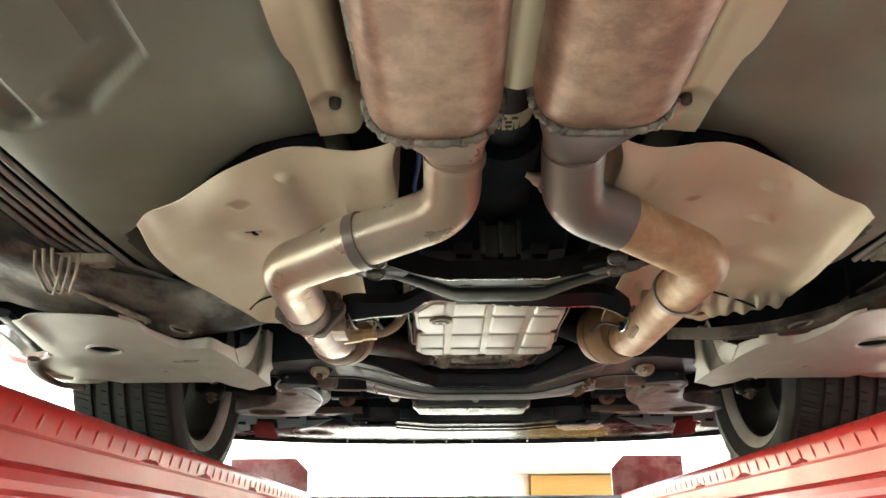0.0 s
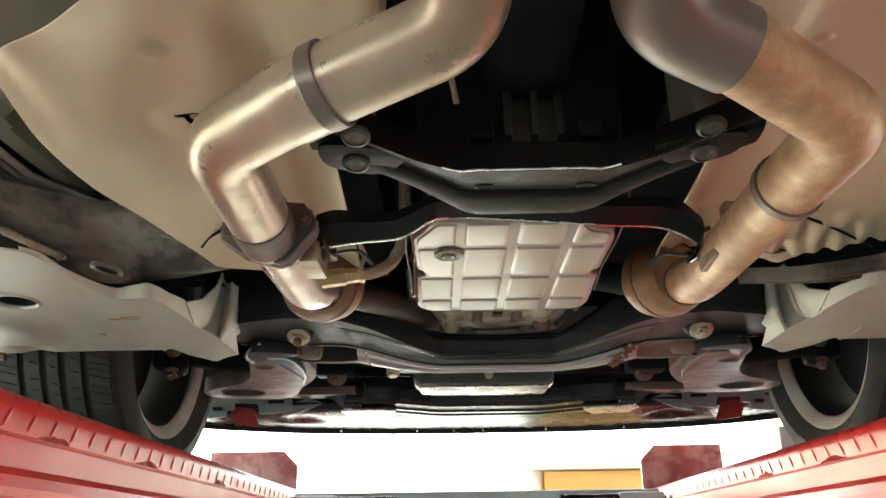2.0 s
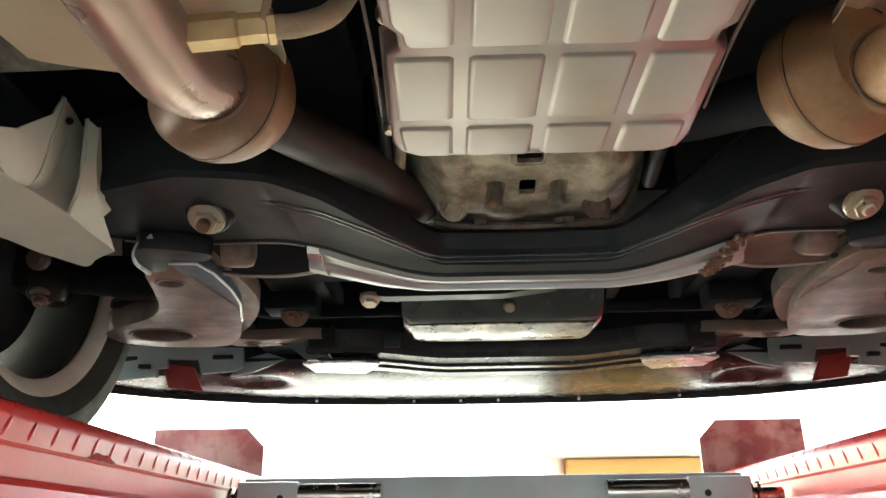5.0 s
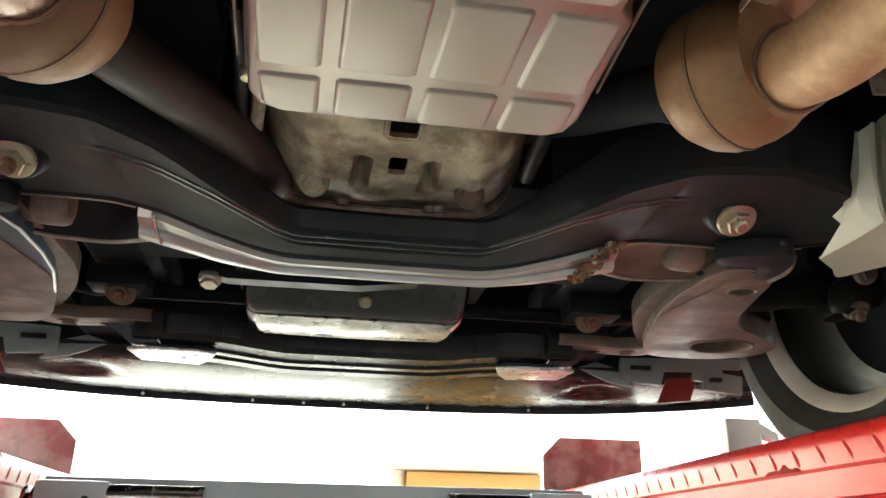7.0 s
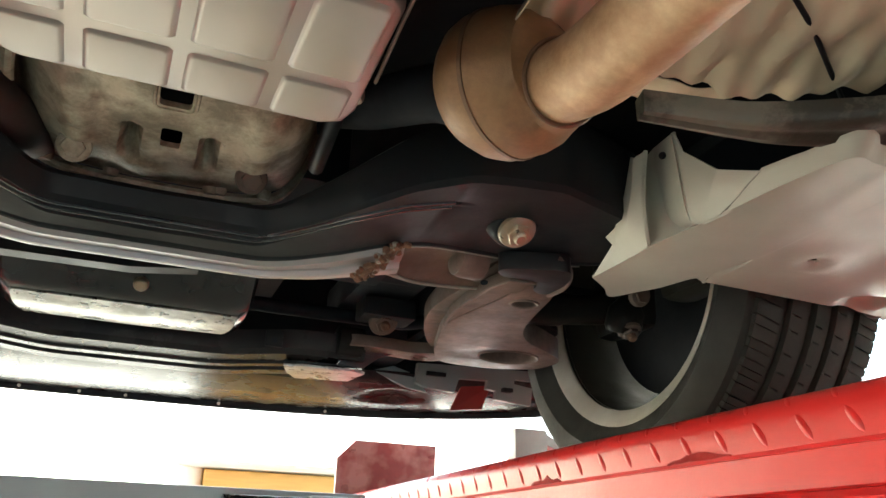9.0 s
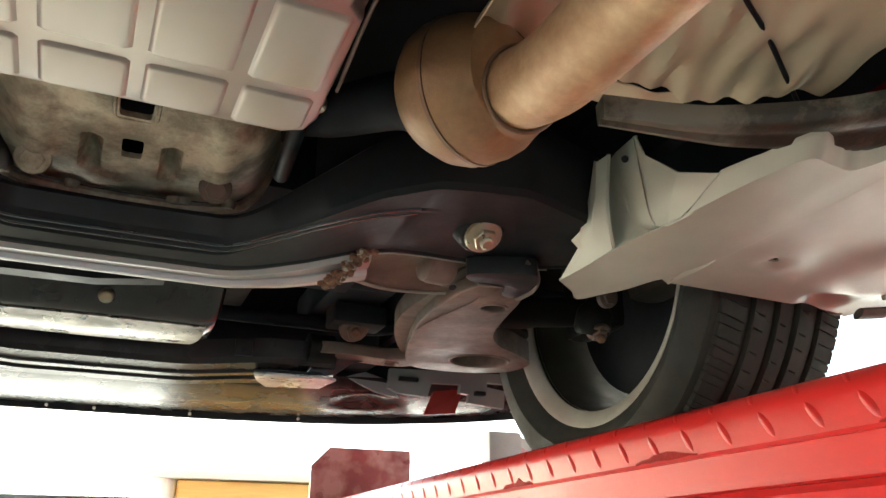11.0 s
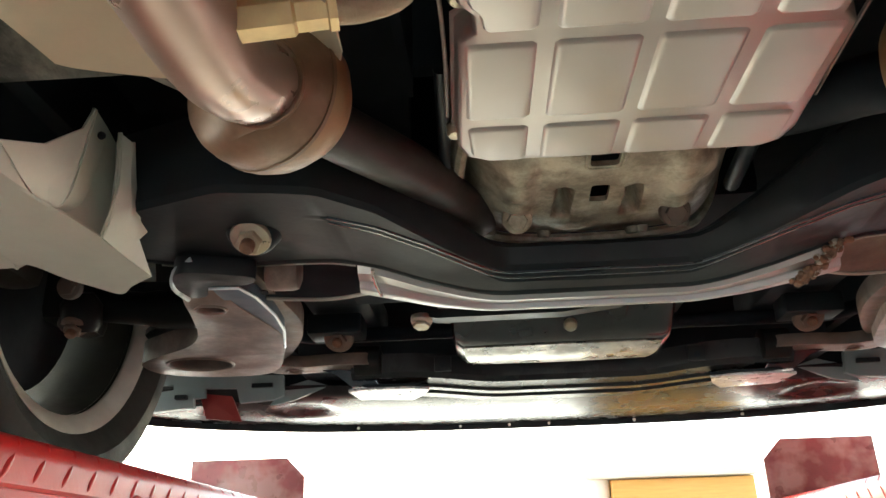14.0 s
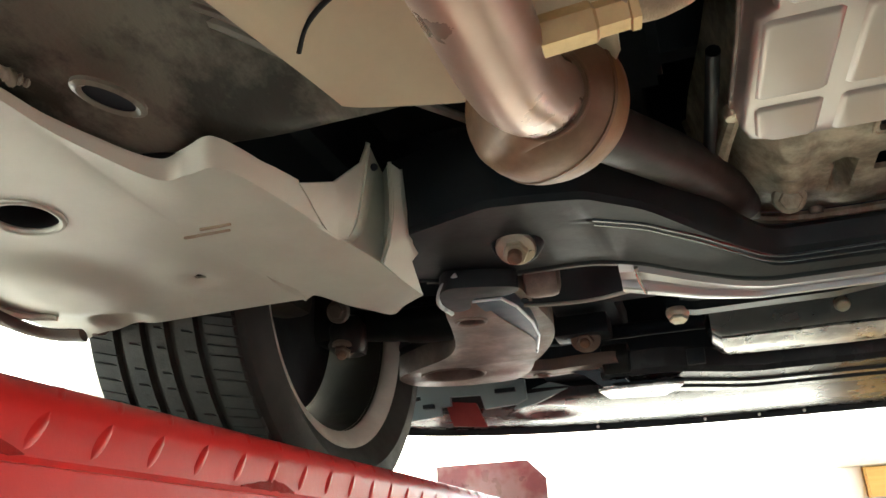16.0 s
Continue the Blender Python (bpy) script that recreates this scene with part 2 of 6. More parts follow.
def spline(pts, n):
    """A smooth line through the points, in n samples (Catmull-Rom)."""
    p = [np.array(q, float) for q in pts]
    if len(p) == 2:
        return [p[0] + (p[1] - p[0]) * i / (n - 1) for i in range(n)]
    p = [2 * p[0] - p[1]] + p + [2 * p[-1] - p[-2]]
    out, spans = [], len(p) - 3
    for i in range(n):
        u = i / (n - 1) * spans
        k = min(int(u), spans - 1)
        t = u - k
        a, b, c, d = p[k : k + 4]
        out.append(0.5 * (2 * b + (c - a) * t + (2 * a - 5 * b + 4 * c - d) * t * t + (3 * b - a - 3 * c + d) * t**3))
    return out


def bent(pts, radius, step=5):
    """A polyline whose corners are rounded with the given radius, as a bent pipe is."""
    p = [np.array(q, float) for q in pts]
    out = [p[0]]
    for a, b, c in zip(p, p[1:], p[2:]):
        u, v = (a - b), (c - b)
        lu, lv = np.linalg.norm(u), np.linalg.norm(v)
        u, v = u / lu, v / lv
        ang = np.arccos(np.clip(u @ v, -1, 1))
        cut = min(radius / max(np.tan(ang / 2), 1e-3), 0.48 * lu, 0.48 * lv)
        s, e = b + u * cut, b + v * cut
        for i in range(step + 1):
            t = i / step
            out.append((1 - t) ** 2 * s + 2 * t * (1 - t) * b + t * t * e)
    out.append(p[-1])
    return out


def add_tube(bm, path, radius, seg=16, flat=1.0):
    """A round bar along a path; radius is one number or one for each point."""
    p = [np.array(q, float) for q in path]
    rad = [radius] * len(p) if isinstance(radius, (int, float)) else list(radius)
    t0 = p[1] - p[0]
    nrm = np.cross(t0, (0, 0, 1.0))
    if np.linalg.norm(nrm) < 1e-6:
        nrm = np.cross(t0, (1.0, 0, 0))
    nrm /= np.linalg.norm(nrm)
    loops = []
    for i, q in enumerate(p):
        t = p[min(i + 1, len(p) - 1)] - p[max(i - 1, 0)]
        t = t / np.linalg.norm(t)
        nrm = nrm - t * (nrm @ t)
        nrm /= np.linalg.norm(nrm)
        b = np.cross(t, nrm)
        loops.append([q + rad[i] * (math.cos(a) * nrm + flat * math.sin(a) * b) for a in np.linspace(0, 2 * math.pi, seg, endpoint=False)])
    return rings(bm, loops)


def tube(path, radius, seg=16, flat=1.0):
    return add_tube(bmesh.new(), path, radius, seg, flat)


def cornered(pts):
    """Extra points beside each corner, so that a spline through them runs straight between corners."""
    p = [np.array(q, float) for q in pts]
    out = []
    for a, b in zip(p, p[1:]):
        out += [a, a + (b - a) * 0.12, a + (b - a) * 0.88]
    return out + [p[-1]]


def surface(rails, nu=24, nv=16, thick=0.0015, bumps=(), holes=(), shape=None):
    """A pressed sheet through rails (each a few points). bumps: (x, y, radius, height downward); holes: (x, y, rx, ry, power)."""
    grid = [spline(r, nu) for r in rails]
    cols = [spline([g[i] for g in grid], nv) for i in range(nu)]
    bm = bmesh.new()
    vs = []
    for c in cols:
        row = []
        for q in c:
            q = np.array(q)
            for bx, by, br, bh in bumps:
                d2 = ((q[0] - bx) ** 2 + (q[1] - by) ** 2) / br**2
                q[2] -= bh * math.exp(-d2 * d2)
            if shape:
                q[2] += shape(q[0], q[1])
            row.append(bm.verts.new(q))
        vs.append(row)
    for a, b in zip(vs, vs[1:]):
        for i in range(nv - 1):
            bm.faces.new((a[i], b[i], b[i + 1], a[i + 1]))
    for hx, hy, rx, ry, pw in holes:
        def far(x, y):
            return (abs((x - hx) / rx) ** pw + abs((y - hy) / ry) ** pw) ** (1 / pw)
        gone = [f for f in bm.faces if far(f.calc_center_median().x, f.calc_center_median().y) < 1.0]
        edge = {v for f in gone for v in f.verts}
        bmesh.ops.delete(bm, geom=gone, context="FACES")
        for v in edge:
            if v.is_valid:
                d = max(far(v.co.x, v.co.y), 1e-4)
                v.co.x, v.co.y = hx + (v.co.x - hx) / d, hy + (v.co.y - hy) / d
    bmesh.ops.recalc_face_normals(bm, faces=bm.faces[:])
    up = sum(f.normal.z for f in bm.faces)
    if up < 0:
        bmesh.ops.reverse_faces(bm, faces=bm.faces[:])
    if thick:
        bmesh.ops.solidify(bm, geom=bm.faces[:], thickness=-thick)
    return bm


def slab(outline, holes, z0, z1, bevel=0.003):
    """A plate with an outline in x, y and round holes (x, y, rx, ry), from z0 up to z1."""
    bm = bmesh.new()
    loops = [list(outline)] + [[(hx + rx * math.cos(a), hy + ry * math.sin(a)) for a in np.linspace(0, 2 * math.pi, 20, endpoint=False)] for hx, hy, rx, ry in holes]
    flat = [Vector((x, y, z0)) for loop in loops for x, y in loop]
    vs = [bm.verts.new(v) for v in flat]
    for tri in geometry.tessellate_polygon([[Vector((x, y, 0)) for x, y in loop] for loop in loops]):
        bm.faces.new([vs[i] for i in tri])
    bmesh.ops.recalc_face_normals(bm, faces=bm.faces[:])
    made = bmesh.ops.extrude_face_region(bm, geom=bm.faces[:])
    for v in made["geom"]:
        if isinstance(v, bmesh.types.BMVert):
            v.co.z = z1
    bmesh.ops.recalc_face_normals(bm, faces=bm.faces[:])
    if bevel:
        low = [e for e in bm.edges if len(e.link_faces) == 2 and e.calc_face_angle(0) > 0.8]
        bmesh.ops.bevel(bm, geom=low, offset=bevel, segments=2, profile=0.6, affect="EDGES", clamp_overlap=True)
    return bm


def rounded(pts, n=40):
    """A smooth closed outline through the points."""
    p = [np.array(q, float) for q in pts]
    k = len(p)
    out = []
    for i in range(k):
        a, b, c, d = p[i - 1], p[i], p[(i + 1) % k], p[(i + 2) % k]
        for t in np.linspace(0, 1, max(2, n // k), endpoint=False):
            out.append(tuple(0.5 * (2 * b + (c - a) * t + (2 * a - 5 * b + 4 * c - d) * t * t + (3 * b - a - 3 * c + d) * t**3)))
    return out


def turned(profile, seg=32, m=None):
    """A turned shape: profile of (radius, height) about z, moved by m."""
    loops = [[(r * math.cos(a), r * math.sin(a), h) for a in np.linspace(0, 2 * math.pi, seg, endpoint=False)] for r, h in profile]
    bm = rings(bmesh.new(), loops)
    if m is not None:
        bmesh.ops.transform(bm, matrix=m, verts=bm.verts)
    return bm


def axis_pose(at, way):
    return Matrix.Translation(at) @ Vector(way).to_track_quat("Z", "Y").to_matrix().to_4x4()


def bolt(parent, at, way=(0, 0, -1), size=0.012, washer=0.0, stud=0.0, material=None, rust=None, name="bolt"):
    """A hexagon bolt that sticks out along way, with a washer and a stud end where it has them."""
    m = axis_pose(at, way)
    h = size * 0.9
    bm = bmesh.new()
    hexa = [(size * 0.92 if i == 0 else size, z) for i, z in ((1, -0.001), (1, h * 0.85), (0, h))]
    join(bm, turned(hexa, 6))
    bmesh.ops.transform(bm, matrix=m, verts=bm.verts)
    head = part(name, bm, material or M["zinc"], parent, angle=25)
    if washer:
        part("washer", turned([(washer, -0.004), (washer, 0.001), (washer * 0.93, 0.004), (size * 1.02, 0.006), (size * 0.9, 0.0062)], 24, m), material or M["zinc"], head)
    if stud:
        part("stud", turned([(size * 0.55, 0.0), (size * 0.55, h + stud), (size * 0.4, h + stud + 0.002)], 14, m), rust or M["rust"], head)
    return head


def thing(name, label, category, group="", at=(0, 0, 0)):
    e = new(name)
    e.empty_display_size = 0.1
    e.location = at
    tagged(e, label, category, group)
    return e


def beam(stations, profile, bevel=0.0):
    """A pressed beam: one profile of (dy, dz) carried through stations (x, y, z[, scale])."""
    loops = [[(s[0], s[1] + dy * (s[3] if len(s) > 3 else 1), s[2] + dz * (s[3] if len(s) > 3 else 1)) for dy, dz in profile] for s in stations]
    return rings(bmesh.new(), loops)


def sided(s, pts):
    """Points written for the -x side, carried to the side s."""
    return [(-s * p[0], *p[1:]) for p in pts]

# ---- the workshop bay ----
def structure(name, bm, material, label):
    return tagged(part(name, bm, material), label, name.split("_")[0], kind="structure")


structure("ground", box((-1500, -1500, -0.30), (1500, 1500, -0.06)), M["ground"], "pale concrete yard outside the workshop")
structure("floor", box((-5.2, -6.2, -0.20), (5.2, 6.7, 0.0)), M["concrete"], "warm beige sealed workshop floor")
structure("ceiling", box((-5.2, -6.2, 4.3), (5.2, 6.7, 4.5)), M["wall"], "white painted workshop ceiling")


def opened_wall(name, along, at, length, openings, top):
    """A wall 0.2 m thick with openings (from, to) that reach from the floor up to top."""
    bm = bmesh.new()
    cuts = [length[0]] + [v for o in openings for v in o] + [length[1]]
    spans = [(a, b, 0.0) for a, b in zip(cuts[::2], cuts[1::2])] + [(a, b, top) for a, b in openings]
    for a, b, z in spans:
        lo, hi = ((a, at, z), (b, at + 0.2, 4.3)) if along == "x" else ((at, a, z), (at + 0.2, b, 4.3))
        add_box(bm, lo, hi)
    return structure(name, bm, M["wall"], "white workshop wall with a wide opening for daylight")


opened_wall("wall_north", "x", 6.5, (-5.2, 5.2), [(-4.9, 4.9)], 3.9)
# unseen rear and side walls, added with openings that steer daylight under the car
opened_wall("wall_south", "x", -6.2, (-5.2, 5.2), [(-4.7, 4.7)], 3.8)
opened_wall("wall_west", "y", -5.2, (-6.0, 6.5), [(-4.5, 2.0), (2.3, 6.2)], 3.7)
opened_wall("wall_east", "y", 5.0, (-6.0, 6.5), [(2.3, 6.2)], 3.7)


# ---- tall cupboard near the doorway ----
def cupboard(x, y, w, d, h):
    c = thing("tall_cupboard", "tall ochre wood cupboard with a cream overhanging top", "cupboard", at=(x + w / 2, y + d / 2, 0))
    part("carcass", box((x, y + 0.02, 0.06), (x + w, y + d, h - 0.035), 0.004), M["ochre"], c)
    part("plinth", box((x + 0.02, y + 0.05, 0.0), (x + w - 0.02, y + d - 0.02, 0.058)), M["satin"], c)
    part("top", box((x - 0.13, y - 0.03, h - 0.032), (x + w + 0.03, y + d + 0.02, h), 0.006), M["trim"], c, "cream top board")
    part("corner_post", tube([(x - 0.05, y + 0.06, 0.0), (x - 0.05, y + 0.06, h - 0.033)], 0.05, 20), M["trim"], c, "cream rounded corner post")
    door = part("door", box((x + 0.004, y, 0.07), (x + w - 0.004, y + 0.018, h - 0.04), 0.003), M["ochre"], c)
    part("handle", tube(bent([(x + 0.05, y, 0.95), (x + 0.05, y - 0.03, 0.95), (x + 0.05, y - 0.03, 1.10), (x + 0.05, y, 1.10)], 0.012), 0.005, 10), M["chrome"], door)


cupboard(0.365, 4.87, 0.62, 0.45, 1.955)


# ---- the lift ----
DECK = 1.690
TREAD = 0.049


def tread_mesh():
    """One raised, slanting, lens-shaped bar of tread plate, standing out along -x."""
    bm = bmesh.new()
    loops = []
    for i in range(7):
        u = -1 + 2 * i / 6
        w, h = 0.0050 * math.sqrt(max(0.02, 1 - u * u)), 0.0017 * math.sqrt(max(0.0, 1 - u * u))
        loops.append([(0.0006, u * 0.0075 - w * 0.8, u * 0.011 + w * 0.6), (-h, u * 0.0075 - w * 0.25, u * 0.011 + w * 0.2), (-h, u * 0.0075 + w * 0.25, u * 0.011 - w * 0.2), (0.0006, u * 0.0075 + w * 0.8, u * 0.011 - w * 0.6)])
    rings(bm, loops)
    bmesh.ops.recalc_face_normals(bm, faces=bm.faces[:])
    me = bpy.data.meshes.new("tread_bar")
    bm.to_mesh(me)
    bm.free()
    return finish(me, M["red"], 60)


def runway(s, xi, stop_x, chips, phase):
    """One runway; s is -1 or 1, xi its inner edge."""
    r = thing("lift_runway", "red painted steel lift runway with chipped tread plate edge", "lift runway", "runways of the lift", (xi + s * 0.28, 0.0, 1.5))
    y0, y1 = -3.3, 3.33
    arc = [(0.022 - 0.022 * math.cos(a), 1.690 + 0.022 * math.sin(a)) for a in np.linspace(0.0, math.pi / 2, 7)]
    prof = [(0.0, 1.667), (0.0, 1.680)] + arc + [(0.045, 1.712), (0.055, 1.705), (0.062, DECK), (0.54, DECK), (0.548, 1.70), (0.555, DECK), (0.555, 1.667), (0.545, 1.6625), (0.02, 1.6625), (0.003, 1.664)]
    loops = [[(xi + s * dx, y, z) for dx, z in prof] for y in np.linspace(y0, y1, 14)]
    deck = part("deck", rings(bmesh.new(), loops), M["red"], r, "red tread plate deck with a rolled edge", 30)
    # unseen sheet added on the left deck to reduce red light thrown upward
    if s < 0:
        part("bounce_sheet", box((min(xi + s * 0.066, xi + s * 0.536), y0 + 0.02, DECK + 0.0005), (max(xi + s * 0.066, xi + s * 0.536), y1 - 0.16, DECK + 0.003)), M["bounce_dark"], deck, "unseen dark sheet that cuts the deck's red bounce")
    chan = [(0.006, 1.664), (0.006, 1.634), (0.004, 1.632), (-0.004, 1.630), (-0.010, 1.624), (-0.012, 1.612), (-0.008, 1.603), (0.002, 1.598), (0.004, 1.50), (-0.03, 1.495), (-0.03, 1.485), (0.012, 1.485), (0.012, 1.655), (0.03, 1.664)]
    part("side_channel", rings(bmesh.new(), [[(xi + s * dx, y, z) for dx, z in chan] for y in (y0 + 0.01, 0.0, y1 - 0.01)]), M["red"], r, "", 30)
    chan2 = [(0.549, 1.664), (0.549, 1.49), (0.515, 1.485), (0.515, 1.495), (0.54, 1.50), (0.54, 1.655)]
    part("outer_channel", rings(bmesh.new(), [[(xi + s * dx, y, z) for dx, z in chan2] for y in (y0 + 0.01, y1 - 0.01)]), M["red"], r)
    for y in np.arange(-3.0, 3.1, 0.75):
        part("cross_rib", box((min(xi + s * 0.014, xi + s * 0.53), y, 1.56), (max(xi + s * 0.014, xi + s * 0.53), y + 0.012, 1.662)), M["red"], r)
    # support legs of the runway stand on the floor
    for y in (-2.6, 2.95):
        x0 = xi + s * 0.56
        part("lift_post", box((min(x0, x0 + s * 0.13), y, 0.004), (max(x0, x0 + s * 0.13), y + 0.16, 2.1), 0.006), M["red"], r, "red steel lift post")
        part("foot_plate", box((x0 - 0.12 + s * 0.065, y - 0.06, 0.0), (x0 + 0.12 + s * 0.065, y + 0.22, 0.012)), M["red"], r)
        part("yoke", box((min(xi + s * 0.05, x0), y + 0.03, 1.44), (max(xi + s * 0.05, x0), y + 0.13, 1.484), 0.004), M["red"], r)
    # stop plate, dusty, with a cut inner corner
    xa, xb = stop_x
    pts = [(xa, 1.692), (xb, 1.692), (xb, 1.842), (xa - s * -0.045, 1.842), (xa, 1.797)] if s > 0 else [(xa, 1.692), (xb, 1.692), (xb, 1.842), (xa - 0.045, 1.842), (xa, 1.797)]
    part("stop_plate", rings(bmesh.new(), [[(x, y, z) for x, z in pts] for y in (3.19, 3.2)]), M["stop"], r, "dusty maroon steel wheel stop plate", 20)
    for k in (0.25, 0.75):
        x = xa + (xb - xa) * k
        g = bmesh.new()
        rings(g, [[(x + dx, 3.2005, DECK), (x + dx, 3.30, DECK), (x + dx, 3.2005, 1.80)] for dx in (-0.004, 0.004)])
        part("gusset", g, M["stop"], r, "", 20)
    # paint chips along the fold
    for ya, yb in chips:
        n = 9
        rnd = random.Random(int(ya * 1000))
        low = [(ya + (yb - ya) * i / n, 1.6675 - rnd.random() * 0.0015) for i in range(n + 1)]
        high = [(ya + (yb - ya) * i / n, 1.6675 + (0.0035 + rnd.random() * 0.006) * math.sin(math.pi * (i + 0.3) / (n + 0.6))) for i in range(n + 1)]
        loop = low + high[::-1]
        part("paint_chip", rings(bmesh.new(), [[(xi - s * d, y, z) for y, z in loop] for d in (-0.001, 0.0012)]), M["chip"], deck, "dark red primer bared by a chip")
    me = tread_mesh()
    for k in range(46):
        y = phase + TREAD * k
        for dz, dy, lean in ((0.0, 0.0, 0.0), (0.0242, 0.020, 0.75)):
            ob = new("tread_bar", me)
            x = xi if lean == 0 else xi + s * 0.0065
            flip = Matrix.Diagonal((1 if s > 0 else -1, 1, 1, 1)) @ Matrix.Diagonal((1, 1, 1, 1) if lean == 0 else (0.55, 0.7, 0.6, 1))
            ob.matrix_basis = Matrix.Translation((x, y + dy, 1.681 + dz)) @ Matrix.Rotation(s * lean, 4, "Y") @ flip
            ob.parent = deck
    rest = bmesh.new()
    src = bmesh.new()
    src.from_mesh(me)
    base = [v.co.copy() for v in src.verts]
    faces = [[v.index for v in f.verts] for f in src.faces]
    src.free()
    for y in np.arange(-3.25, 0.93, TREAD):
        vs = [rest.verts.new((xi + (c.x if s > 0 else -c.x), y + c.y, 1.681 + c.z)) for c in base]
        for f in faces:
            rest.faces.new([vs[i] for i in f])
    tagged(part("tread_bars", rest, M["red"], deck), kind="stuff")
    return r


left_runway = runway(-1, -0.535, (-0.588, -0.868), [(1.505, 1.577), (1.782, 1.862), (2.155, 2.232)], 0.947)
right_runway = runway(1, 0.511, (0.497, 0.752), [(1.609, 1.676), (1.866, 1.956), (2.165, 2.24)], 0.947)
right_runway.location.z += 0.007
left_runway.location.z += 0.004


def jack_beam(y):
    j = thing("jack_beam", "blue-grey painted jack beam with chromed sliding arms between the runways", "jack beam", at=(0, y, 1.5))
    part("beam_body", box((-0.495, y + 0.03, 1.55), (0.43, y + 0.17, 1.6865), 0.005), M["beam"], j)
    for s, e, c in ((-1, -0.497, -0.234), (1, 0.432, 0.175)):
        a, b = sorted((e, e - s * 0.113))
        block = part("end_block", box((a, y - 0.012, 1.56), (b, y + 0.029, 1.6775), 0.006), M["beam"], j)
        part("pivot_hole", turned([(0.006, -0.004), (0.006, 0.001)], 14, axis_pose((e - s * 0.08, y - 0.012, 1.648), (0, -1, 0))), M["satin"], block)
        part("sliding_arm", tube([(e - s * 0.112, y + 0.006, 1.652), (c, y + 0.006, 1.652)], 0.022, 20), M["chrome"], j, "chromed sliding arm")
        wall = -0.5285 if s < 0 else 0.5045
        part("roller_shaft", tube([(e - s * 0.01, y + 0.05, 1.645), (wall, y + 0.05, 1.645)], 0.016, 18), M["chrome"], j)
        for k in (0.012, 0.026):
            part("roller", turned([(0.020, -0.004), (0.027, -0.003), (0.027, 0.003), (0.020, 0.004)], 24, axis_pose((e + s * k, y + 0.05, 1.645), (1, 0, 0))), M["chrome"], j, "steel roller")


jack_beam(2.68)

fit_block = part("lift_fitting", box((0.822, 2.885, 1.700), (0.905, 2.93, 1.862), 0.006), M["grey_fit"], right_runway, "small grey lift fitting block")
part("fitting_arm", rings(bmesh.new(), [[(0.890, y, 1.862), (0.945, y, 1.832), (0.945, y, 1.815), (0.890, y, 1.835)] for y in (2.89, 2.925)]), M["grey_fit"], fit_block)

# ---- the car on the lift, from below ----
car = thing("car", "red car on the lift with its underbody and exhaust laid bare", "car", at=(0, 1.0, DECK))
WX, WY, WZ = 0.69, 2.285, 2.003


# floor and hidden bulk, the bulk coloured near-black for the underbody shade
SHIELD_GAP = ([0.142, 0.169, 0.215, 0.25, 0.294, 0.351, 0.433, 0.49, 0.515], [1.064, 1.094, 1.097, 1.100, 1.117, 1.169, 1.257, 1.297, 1.312])
CHANNELS = (([(-0.371, 0.30), (-0.371, 0.905), (-0.456, 0.987)], 0.019), ([(-0.522, 0.60), (-0.520, 1.0)], 0.020))


def floor_rib(x, y):
    """Pressed channels in the floor, and the step up over the heat shield."""
    d = 0.0
    for line, half in CHANNELS:
        near = 9.0
        for (ax, ay), (bx, by) in zip(line, line[1:]):
            t = max(0, min(1, ((x - ax) * (bx - ax) + (y - ay) * (by - ay)) / ((bx - ax) ** 2 + (by - ay) ** 2)))
            near = min(near, max(abs(x - ax - t * (bx - ax)), abs(y - ay - t * (by - ay)), 0.92 * math.hypot(x - ax - t * (bx - ax), y - ay - t * (by - ay))))
        d += 0.012 / (1 + math.exp(max(-40.0, min(40.0, (near - half) / 0.0017))))
    u = abs(x)
    if 0.10 < u < 0.53 and 0.9 < y < 1.7:
        rear = float(np.interp(u, *SHIELD_GAP))
        d += 0.055 / (1 + math.exp(max(-40.0, min(40.0, (rear + 0.004 - y) / 0.0022 + max(0.0, (u - 0.505) / 0.004)))))
    return d


